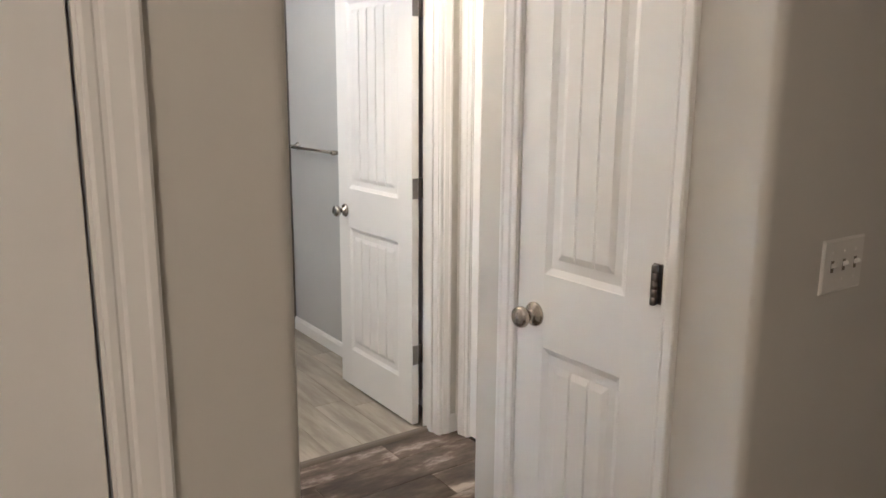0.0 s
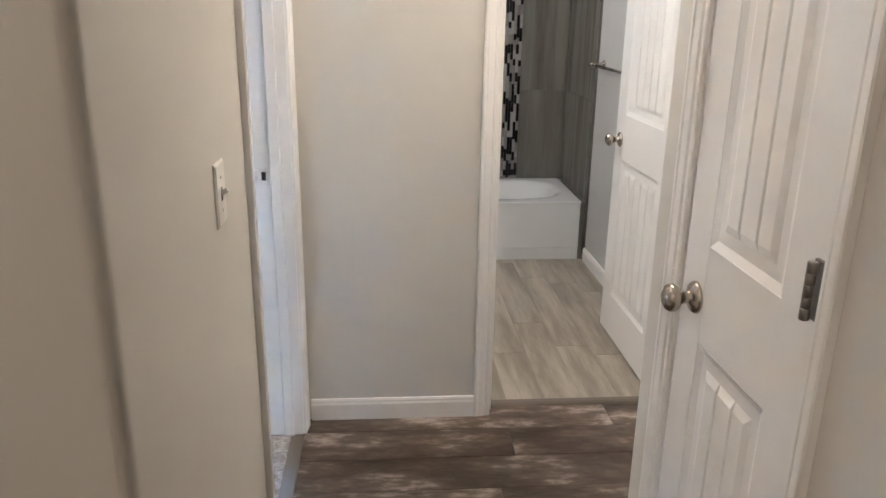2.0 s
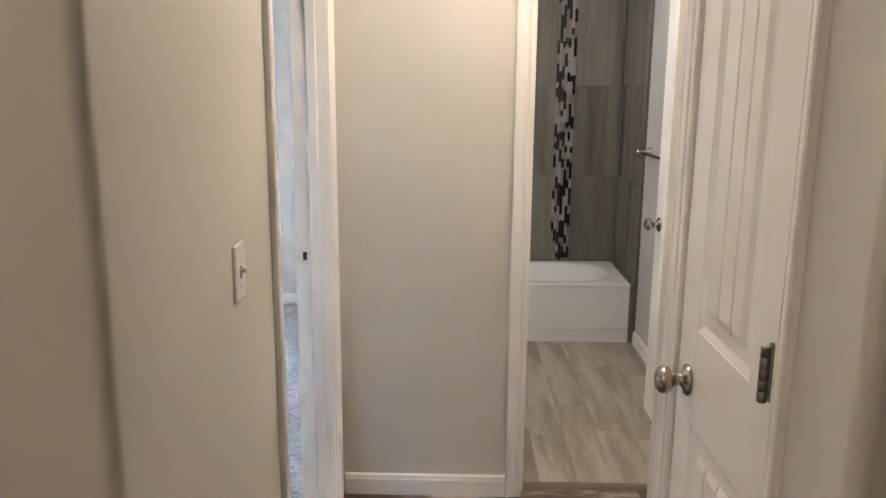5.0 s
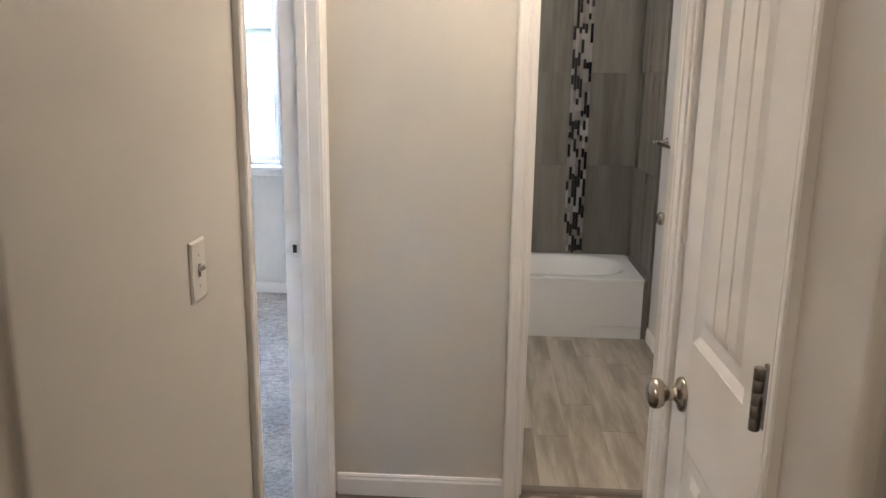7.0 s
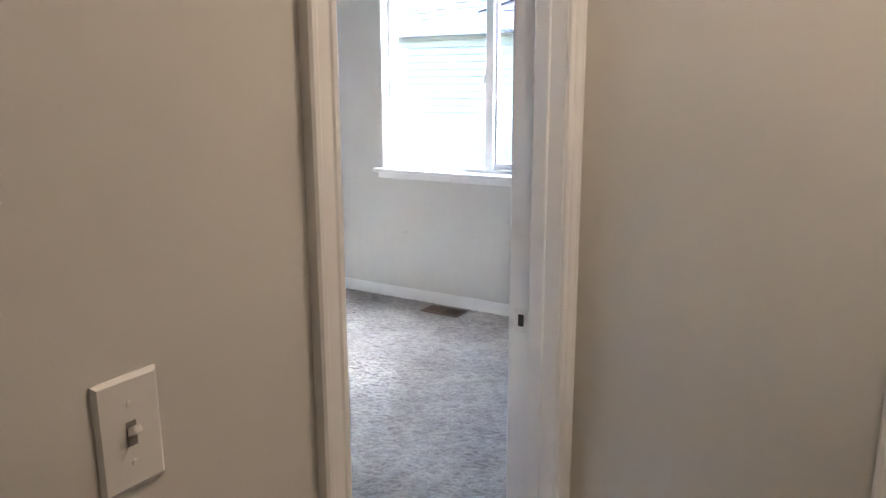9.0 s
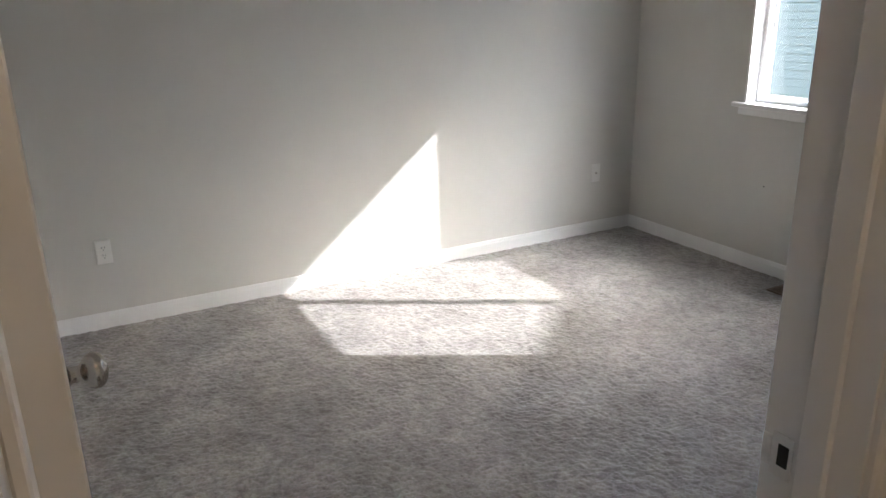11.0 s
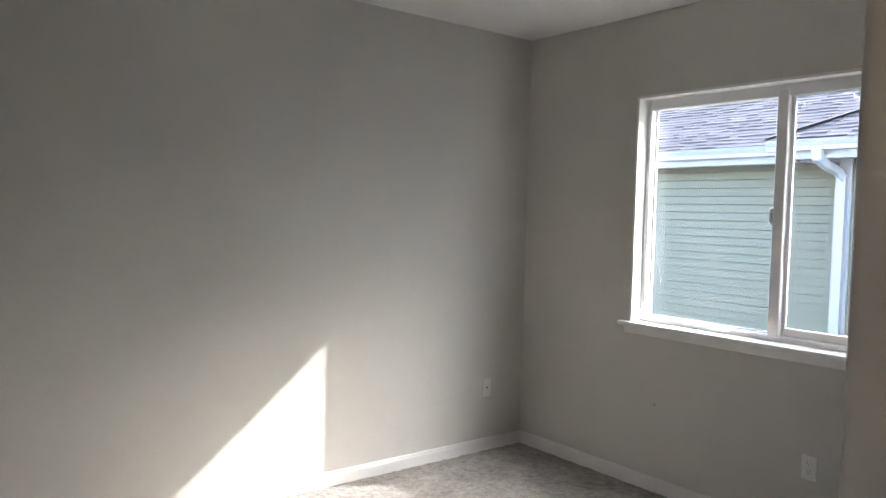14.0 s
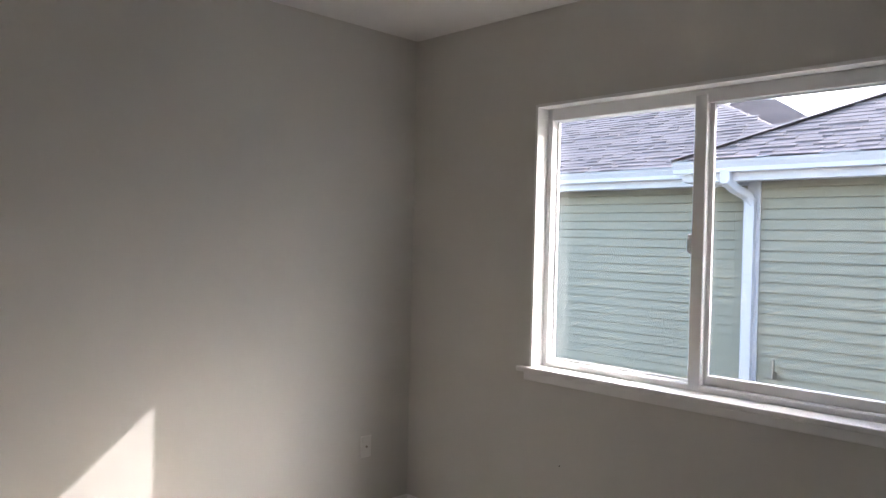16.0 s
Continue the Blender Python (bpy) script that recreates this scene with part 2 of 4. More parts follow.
bm = boxes((-T, 0, LY + R, -0.855, 0, TOP), (-T, 0, -0.093, OUT, 0, TOP), (-T, 0, -0.855, -0.093, HEAD, TOP))
rounded(bm, -R, LY + R, 270, 360)
structure("wall_hall_west", bm, WALL, "greige painted wall with a bedroom doorway and rounded corner", "wall")
structure("wall_entry_north_west", boxes((-2.3, -1.06, LY, LY + T, 0, TOP), (-0.215, -R, LY, LY + T, 0, TOP), (-1.06, -0.215, LY, LY + T, HEAD, TOP)), WALL,
          "greige painted wall beside a closed door", "wall")
structure("wall_hall_end", boxes((0, 0.670, 0, T, 0, TOP), (1.416, 1.675, 0, T, 0, TOP), (0.670, 1.416, 0, T, HEAD, TOP)), WALL,
          "greige painted wall panel between two white door casings", "wall")
bm = boxes((CX, CX + T, RY + R, -1.579, 0, TOP), (CX, CX + T, -1.065, -0.898 - R, 0, TOP), (CX, CX + T, -1.579, -1.065, HEAD, TOP))
rounded(bm, CX + R, RY + R, 180, 270)
rounded(bm, CX + R, -0.898 - R, 90, 180)
structure("wall_closet", bm, WALL, "greige painted wall round a narrow closet door", "wall")
structure("wall_entry_north_east", boxes((CX + R, 3.0, RY, RY + T, 0, TOP)), WALL, "greige painted wall with a three-gang switch", "wall")
structure("wall_closet_side", boxes((CX + R, 1.615, -1.0, -0.898, 0, TOP)), WALL, "greige painted closet side wall", "wall")
structure("wall_recess_east", boxes((1.50, 1.615, -0.898, -0.85, 0, TOP), (1.50, 1.615, -0.085, 0, 0, TOP), (1.50, 1.615, -0.85, -0.085, HEAD, TOP)), WALL,
          "greige painted wall of the hall recess", "wall")
structure("wall_bath_east", boxes((BX, BX + T, T, BY + T, 0, TOP)), BATHWALL, "cool grey painted bathroom wall", "wall")
structure("wall_bath_back", boxes((0, BX, BY, BY + T, 0, TOP)), BATHWALL, "grey bathroom wall behind the tub tiles", "wall")
structure("wall_bath_lining", boxes((0.0, 0.012, T, BY, 0, TOP)), BATHWALL, "grey painted bathroom side wall", "wall")
structure("wall_bedroom_west", boxes((WX - T, WX, -1.4, OUT, 0, TOP)), WALL, "greige bedroom wall catching a patch of sun", "wall")
structure("wall_bedroom_window", boxes((WX, WIN[0], WY, OUT, 0, TOP), (WIN[1], -T, WY, OUT, 0, TOP),
                                       (WIN[0], WIN[1], WY, OUT, 0, WIN[2] - 0.03), (WIN[0], WIN[1], WY, OUT, WIN[3], TOP)), WALL,
          "greige bedroom wall with a wide sliding window", "wall")
structure("wall_bedroom_south", boxes((WX, -T, -1.4, -1.3, 0, TOP)), WALL, "plain greige bedroom wall", "wall")
structure("wall_entry_west", boxes((-2.4, -2.3, -4.3, LY + T, 0, TOP)), WALL, "plain greige wall", "wall")
structure("wall_entry_south", boxes((-2.4, 3.1, -4.4, -4.3, 0, TOP)), WALL, "plain greige wall", "wall")
structure("wall_entry_east", boxes((3.0, 3.1, -4.3, RY + T, 0, TOP)), WALL, "plain greige wall", "wall")
structure("ceiling_hall", boxes((-2.4, 3.1, -4.4, -1.4, TOP, TOP + 0.12), (-T, 3.1, -1.4, BY + T, TOP, TOP + 0.12)), CEIL, "white textured hall ceiling", "ceiling")
structure("ceiling_bedroom", boxes((WX - T, -T, -1.4, OUT, TOP, TOP + 0.12)), CEIL, "white textured bedroom ceiling", "ceiling")
structure("underfloor", boxes((-2.4, 3.1, -4.4, -1.4, -0.12, -0.012), (WX - T, 3.1, -1.4, OUT, -0.12, -0.012)), SUBFLOOR, "dark underfloor slab", "floor")


# carpet: a finely lumpy pile
def carpet():
    nx, ny = 300, 340
    x0, x1, y0, y1 = WX, -0.045, -1.3, WY
    xs, ys = np.linspace(x0, x1, nx), np.linspace(y0, y1, ny)
    rng = np.random.default_rng(4)
    h = rng.random((ny, nx)) * 0.009
    h[1:-1, 1:-1] = 0.6 * h[1:-1, 1:-1] + 0.1 * (h[:-2, 1:-1] + h[2:, 1:-1] + h[1:-1, :-2] + h[1:-1, 2:])
    gx, gy = np.meshgrid(xs, ys)
    keep = (gx < -T + 0.004) | ((gy < -0.110) & (gy > -0.838))
    co = np.stack([gx, gy, h], -1).reshape(-1, 3)
    i = np.arange(nx * ny).reshape(ny, nx)
    ok = keep[:-1, :-1] & keep[1:, :-1] & keep[:-1, 1:] & keep[1:, 1:]
    quads = np.stack([i[:-1, :-1], i[:-1, 1:], i[1:, 1:], i[1:, :-1]], -1)[ok]
    me = bpy.data.meshes.new("floor_carpet")
    me.from_pydata(co.tolist(), [], quads.tolist())
    me.materials.append(CARPET)
    return tagged(new("floor_carpet", me), "grey-beige cut pile bedroom carpet with sweeping marks", "carpet", "", "structure")


carpet()

# ---- doors, casings, baseboards ----
CASING = [(0, 0), (0, 0.007), (0.004, 0.010), (0.012, 0.010), (0.015, 0.0075), (0.020, 0.0075), (0.024, 0.012), (0.044, 0.0145), (0.048, 0.017), (0.056, 0.017), (0.060, 0.014), (0.060, 0)]
BASE = [(0, 0), (0.013, 0), (0.013, 0.062), (0.010, 0.070), (0.010, 0.076), (0.006, 0.083), (0, 0.083)]


def casing(name, origin, across, out, height, width, label, first=1.0):
    """A door casing round an opening: inner edge at origin, running across by width; out points off the wall."""
    o, a, n = Vector(origin), Vector(across), Vector(out)
    up = Vector((0, 0, 1))
    thing = tagged(empty(name), label, "door casing", "", "structure")
    for side, start in ((-1, 0.0), (1, width)):
        bm = bmesh.new()
        prism(bm, CASING, lambda u, v, w: o + a * (start + side * u * (first if side < 0 else 1.0)) + n * v + up * w, 0.0, height)
        part("side_casing", bm, TRIM, thing)
    bm = bmesh.new()
    prism(bm, CASING, lambda u, v, w: o + a * w + n * v + up * (height + u), -0.06, width + 0.06)
    part("head_casing", bm, TRIM, thing)
    return thing


def baseboard(p, q, out, label="white painted baseboard"):
    p, q, n = Vector((*p, 0)), Vector((*q, 0)), Vector((*out, 0))
    d = (q - p).normalized()
    bm = bmesh.new()
    prism(bm, BASE, lambda u, v, w: p + d * w + n * u + Vector((0, 0, v)), 0.0, (q - p).length)
    return structure("baseboard", bm, TRIM, label, "baseboard")


KNOB = [(0.033, 0.0), (0.033, 0.004), (0.030, 0.008), (0.016, 0.012), (0.0125, 0.018), (0.0125, 0.028), (0.017, 0.033), (0.0245, 0.038), (0.0285, 0.046), (0.0285, 0.053), (0.025, 0.060), (0.017, 0.0655), (0.006, 0.068)]


def slab(width, height=2.03, thick=0.035):
    """A moulded two-panel door with planked fields: hinge edge at x = 0, faces at y = 0 and y = -thick."""
    bm = bmesh.new()
    stile, dip = 0.105 if width < 0.6 else 0.115, 0.007
    rails = [(0.0, 0.20), (0.835, 1.035), (height - 0.115, height)]
    box(bm, 0.002, width - 0.002, -thick + dip, -dip, 0.002, height - 0.002)
    for x0, x1 in ((0, stile), (width - stile, width)):
        box(bm, x0, x1, -thick, 0, 0, height, 0.0018)
    for z0, z1 in rails:
        box(bm, stile - 0.003, width - stile + 0.003, -thick + 0.0002, -0.0002, z0, z1, 0.0018)
    for z0, z1 in ((0.20, 0.835), (1.035, height - 0.115)):
        for y0, y1, s in ((-dip, -0.0005, 1), (-thick + 0.0005, -thick + dip, -1)):
            fx0, fx1, gap = stile + 0.038, width - stile - 0.038, 0.005
            # sticking: a sloped moulding round the panel
            for u0, u1, horizontal in ((stile, stile + 0.016, False), (width - stile - 0.016, width - stile, False), (z0, z0 + 0.016, True), (z1 - 0.016, z1, True)):
                flip = u0 in (stile, z0)
                face, deep = (0.0 if s > 0 else -thick), (-dip if s > 0 else -thick + dip)
                edge, inner = (u0, u1) if flip else (u1, u0)
                if horizontal:
                    prism(bm, [(edge, deep), (edge, face - s * 0.001), (inner, deep)], lambda u, v, w: Vector((w, v, u)), stile, width - stile)
                else:
                    prism(bm, [(edge, deep), (edge, face - s * 0.001), (inner, deep)], lambda u, v, w: Vector((u, v, w)), z0, z1)
            n = 3 if width < 0.6 else 5
            w = (fx1 - fx0 - gap * (n - 1)) / n
            for i in range(n):
                a = fx0 + i * (w + gap)
                b = a + w
                top, low = (-0.0012, -dip) if s > 0 else (-thick + 0.0012, -thick + dip)
                za, zb = z0 + 0.04, z1 - 0.04
                el, er = (0.016 if i == 0 else 0.002), (0.016 if i == n - 1 else 0.002)
                lo = [bm.verts.new((x, low, z)) for x, z in ((a, za), (b, za), (b, zb), (a, zb))]
                hi = [bm.verts.new((x, top, z)) for x, z in ((a + el, za + 0.018), (b - er, za + 0.018), (b - er, zb - 0.018), (a + el, zb - 0.018))]
                bm.faces.new(hi)
                for k in range(4):
                    bm.faces.new((lo[k], lo[(k + 1) % 4], hi[(k + 1) % 4], hi[k]))
    return bm


def door(name, m, width, label, knob_z=0.93, knob_sides=(1, -1), pin=1, hinges=(0.33, 1.09, 1.85), turn=None):
    """A hung door. m: pose of its hinge edge at the floor; width along +x; faces at y = 0 and y = -0.035. pin: the face on which the hinge knuckles stand."""
    thing = tagged(empty(name, m), label, "door", "", "structure")
    part("slab", slab(width), DOORP, thing).location = (0.0, 0.0, 0.012)
    for s in knob_sides:
        base = Matrix.Translation((width - 0.070, 0 if s > 0 else -0.035, knob_z)) @ Euler((radians(-90 if s > 0 else 90), 0, 0)).to_matrix().to_4x4()
        part("doorknob", lathe(bmesh.new(), KNOB, base), NICKEL, thing, "satin nickel egg-shaped doorknob", True)
    part("latch_plate", cube(width - 0.001, width + 0.0015, -0.029, -0.006, knob_z - 0.028, knob_z + 0.028, 0.0008), HINGE, thing, "dark latch plate")
    part("latch_bolt", cube(width, width + 0.008, -0.024, -0.011, knob_z - 0.010, knob_z + 0.010, 0.003), NICKEL, thing)
    py = 0.0170 if pin > 0 else -0.0520
    for hz in hinges:
        h = part("hinge", cube(-0.0035, -0.0008, -0.030, -0.002, hz - 0.0445, hz + 0.0445, 0.0005), HINGE, thing, "brushed steel hinge")
        for k in range(5):
            z0 = hz - 0.0445 + k * 0.0178
            part("knuckle", lathe(bmesh.new(), [(0.0066, 0.0), (0.0075, 0.0008), (0.0075, 0.0163), (0.0066, 0.0171)], Matrix.Translation((0.010, py, z0)), 12), HINGE, h, "", True)
        face = (0.0006, 0.0062) if pin > 0 else (-0.0412, -0.0356)
        part("leaf", cube(-0.004, 0.024, face[0], face[1], hz - 0.0445, hz + 0.0445, 0.0005), HINGE, h)
    return thing


def jambs(name, pieces, label, material=TRIM):
    thing = tagged(empty(name), label, "door frame", "", "structure")
    for nm, spec in pieces:
        part(nm, cube(*spec), material, thing)
    return thing


# bedroom doorway in the hall's west wall
casing("door_casing_1", (0, -0.843, 0), (0, 1, 0), (1, 0, 0), 2.04, 0.740, "white moulded casing round the bedroom doorway")
casing("door_casing_2", (-T, -0.843, 0), (0, 1, 0), (-1, 0, 0), 2.04, 0.740, "white moulded casing inside the bedroom")
frame_1 = jambs("door_frame_1", [("strike_jamb", (-T, -0.0005, -0.108, -0.093, 0, HEAD - 0.001)), ("hinge_jamb", (-T, -0.0005, -0.855, -0.840, 0, HEAD - 0.001)),
                                 ("head_jamb", (-T, -0.0005, -0.840, -0.108, HEAD - 0.015, HEAD - 0.001)),
                                 ("door_stop", (-0.068, -0.034, -0.118, -0.108, 0, HEAD - 0.016, 0.002)), ("door_stop", (-0.068, -0.034, -0.840, -0.830, 0, HEAD - 0.016, 0.002))],
                "white painted door jambs of the bedroom doorway")
part("strike_plate", cube(-0.106, -0.078, -0.1096, -0.1078, 0.922, 0.978, 0.0006), BRIGHT, frame_1, "bright strike plate")
part("strike_lip", cube(-0.119, -0.106, -0.1096, -0.1065, 0.930, 0.970, 0.001), BRIGHT, frame_1)
part("strike_hole", cube(-0.097, -0.083, -0.1104, -0.1093, 0.937, 0.965, 0.0004), BLACK, frame_1, "dark latch hole")
door("door_1", pose(-0.122, -0.840, 0, 0, 0, 182.3), 0.727, "white planked two-panel bedroom door standing open", 0.93, (1, -1), 1)

# bathroom doorway in the end wall
casing("door_casing_3", (0.685, 0, 0), (1, 0, 0), (0, -1, 0), 2.04, 0.716, "white moulded casing round the bathroom doorway")
casing("door_casing_4", (0.685, T, 0), (1, 0, 0), (0, 1, 0), 2.04, 0.716, "white moulded casing inside the bathroom")
jambs("door_frame_2", [("strike_jamb", (0.670, 0.688, 0.0005, T, 0, HEAD - 0.001)), ("hinge_jamb", (1.398, 1.416, 0.0005, T, 0, HEAD - 0.001)),
                       ("head_jamb", (0.688, 1.398, 0.0005, T, HEAD - 0.015, HEAD - 0.001)),
                       ("door_stop", (0.688, 0.698, 0.034, 0.068, 0, HEAD - 0.016, 0.002)), ("door_stop", (1.388, 1.398, 0.034, 0.068, 0, HEAD - 0.016, 0.002))],
      "white painted door jambs of the bathroom doorway")
door("door_2", pose(1.350, 0.130, 0, 0, 0, 90.0), 0.690, "white planked two-panel bathroom door standing open", 0.93, (1, -1), -1, (0.345, 1.10, 1.86))

# closet door, closed
casing("door_casing_5", (CX, -1.565, 0), (0, 1, 0), (-1, 0, 0), 2.04, 0.485, "white moulded casing round the closet door", 0.72)
jambs("door_frame_3", [("hinge_jamb", (CX + 0.0005, CX + T, -1.579, -1.562, 0, HEAD - 0.001)), ("strike_jamb", (CX + 0.0005, CX + T, -1.082, -1.065, 0, HEAD - 0.001)),
                       ("head_jamb", (CX + 0.0005, CX + T, -1.562, -1.082, HEAD - 0.008, HEAD - 0.001)), ("backing", (CX + 0.06, CX + 0.07, -1.562, -1.082, 0, HEAD - 0.009))],
      "white painted closet door jambs")
door("door_3", pose(CX + 0.002, -1.559, 0, 0, 0, 90), 0.474, "white planked two-panel closet door, closed", 0.93, (1,), 1, (0.30, 1.095, 1.85))

# closed door beside the hall mouth
casing("door_casing_6", (-0.228, LY, 0), (-1, 0, 0), (0, -1, 0), 2.04, 0.80, "white moulded casing round a closed door")
jambs("door_frame_4", [("strike_jamb", (-0.232, -0.215, LY + 0.0005, LY + T, 0, HEAD - 0.001)), ("hinge_jamb", (-1.060, -1.036, LY + 0.0005, LY + T, 0, HEAD - 0.001)),
                       ("head_jamb", (-1.036, -0.232, LY + 0.0005, LY + T, HEAD - 0.008, HEAD - 0.001)), ("backing", (-1.036, -0.232, LY + 0.06, LY + 0.07, 0, HEAD - 0.009))],
      "white painted jambs of a closed door")
door("door_4", pose(-1.032, LY + 0.004, 0, 0, 0, 0) @ Matrix.Translation((0, 0.035, 0)), 0.796, "white planked two-panel door, closed", 0.93, (-1,), 1)

# door in the hall recess
casing("door_casing_7", (1.50, -0.838, 0), (0, 1, 0), (-1, 0, 0), 2.04, 0.741, "white moulded casing in the hall recess")
jambs("door_frame_5", [("strike_jamb", (1.5005, 1.615, -0.850, -0.835, 0, HEAD - 0.001)), ("hinge_jamb", (1.5005, 1.615, -0.100, -0.085, 0, HEAD - 0.001)),
                       ("head_jamb", (1.5005, 1.615, -0.835, -0.100, HEAD - 0.008, HEAD - 0.001)), ("backing", (1.57, 1.58, -0.835, -0.100, 0, HEAD - 0.009))],
      "white painted jambs in the hall recess")
door("door_5", pose(1.537, -0.103, 0, 0, 0, -90), 0.728, "white planked two-panel door, closed", 0.93, (-1,), 1)

for p, q, out in [((0.018, 0), (0.625, 0), (0, -1)), ((1.461, 0), (1.50, 0), (0, -1)), ((0, LY + R), (0, -0.904), (1, 0)), ((-0.167, LY), (-R, LY), (0, -1)),
                  ((-2.3, LY), (-1.09, LY), (0, -1)), ((CX, -1.020), (CX, -0.898 - R), (-1, 0)), ((CX, RY + R), (CX, -1.625), (-1, 0)), ((CX + R, RY), (3.0, RY), (0, -1)),
                  ((CX + R, -0.898), (1.50, -0.898), (0, 1)),
                  ((WX, -1.3), (WX, WY), (1, 0)), ((WX + 0.013, WY), (-T, WY), (0, -1)), ((-T, -0.043), (-T, WY - 0.013), (-1, 0)), ((-T, -1.3), (-T, -0.905), (-1, 0)),
                  ((WX + 0.013, -1.3), (-T - 0.013, -1.3), (0, 1)),
                  ((BX, T), (BX, 1.815), (-1, 0)), ((0.012, T), (0.012, 1.82), (1, 0)), ((1.465, T), (BX - 0.013, T), (0, 1)),
                  ((-2.3, -4.3), (-2.3, LY), (1, 0)), ((-2.287, -4.3), (2.987, -4.3), (0, 1)), ((3.0, -4.3), (3.0, RY), (-1, 0))]:
    baseboard(p, q, out)


# ---- window ----
def window():
    x0, x1, z0, z1 = WIN
    thing = tagged(empty("window_1"), "white vinyl sliding window with a deep sunlit sill", "window", "", "structure")
    fy0, fy1 = WY + 0.075, OUT - 0.01
    # painted returns
    part("return", cube(x0 - 0.002, x0 + 0.012, WY - 0.003, OUT, z0 - 0.02, z1), TRIM, thing)
    part("return", cube(x1 - 0.012, x1 + 0.002, WY - 0.003, OUT, z0 - 0.02, z1), TRIM, thing)
    part("return", cube(x0 + 0.012, x1 - 0.012, WY - 0.003, OUT, z1 - 0.012, z1 + 0.002), TRIM, thing)
    a, b, lo, hi = x0 + 0.012, x1 - 0.012, z0, z1 - 0.012
    fr = part("window_frame", boxes((a, a + 0.028, fy0, fy1, lo, hi, 0.003), (b - 0.028, b, fy0, fy1, lo, hi, 0.003), (a + 0.028, b - 0.028, fy0, fy1, hi - 0.058, hi, 0.003),
                                    (a + 0.028, b - 0.028, fy0, fy1, lo, lo + 0.028, 0.003), (a + 0.028, b - 0.028, fy0 - 0.004, fy0 + 0.006, lo + 0.012, lo + 0.024, 0.001)), VINYL, thing)
    mid = -1.657
    part("meeting_stile", cube(mid - 0.028, mid + 0.028, fy0 - 0.004, fy0 + 0.05, lo + 0.02, hi - 0.02, 0.004), VINYL, thing)
    latch = part("latch", boxes((mid - 0.048, mid - 0.026, fy0 - 0.002, fy0 + 0.02, 1.475, 1.555, 0.006)), VINYL, thing, "small white window latch")
    part("latch_lever", cube(mid - 0.043, mid - 0.032, fy0 - 0.014, fy0, 1.49, 1.53, 0.003), VINYL, latch)
    # the sliding sash
    s0, s1 = mid + 0.028, b - 0.028
    part("sash", boxes((s0, s0 + 0.012, fy0 + 0.02, fy0 + 0.05, lo + 0.028, hi - 0.028, 0.002), (s1 - 0.03, s1, fy0 + 0.02, fy0 + 0.05, lo + 0.028, hi - 0.028, 0.002),
                       (s0 + 0.012, s1 - 0.03, fy0 + 0.02, fy0 + 0.05, lo + 0.028, lo + 0.068, 0.002), (s0 + 0.012, s1 - 0.03, fy0 + 0.02, fy0 + 0.05, hi - 0.058, hi - 0.028, 0.002)), VINYL, thing)
    for nm, p0, p1, y in (("pane", a + 0.028, mid - 0.028, fy0 + 0.055), ("pane", s0 + 0.012, s1 - 0.03, fy0 + 0.035)):
        g = part(nm, cube(p0 - 0.004, p1 + 0.004, y, y + 0.005, lo + 0.024, hi - 0.024), GLASS, thing)
        g.visible_shadow = False
        part("glazing_bead", boxes((p0 - 0.001, p0 + 0.008, y - 0.014, y - 0.001, lo + 0.028, hi - 0.028, 0.002), (p0 + 0.008, p1, y - 0.014, y - 0.001, lo + 0.028, lo + 0.037, 0.002)), VINYL, g)
    # stool and apron
    part("window_sill", cube(x0 - 0.062, x1 + 0.062, WY - 0.034, WY + 0.001, z0 - 0.024, z0, 0.005, 2), TRIM, thing)
    part("window_sill", cube(x0 + 0.0125, x1 - 0.0125, WY + 0.0005, fy0 + 0.004, z0 - 0.024, z0 - 0.0005), TRIM, thing)
    part("apron", cube(x0 - 0.028, x1 + 0.028, WY - 0.015, WY, z0 - 0.064, z0 - 0.024, 0.003), TRIM, thing)


window()


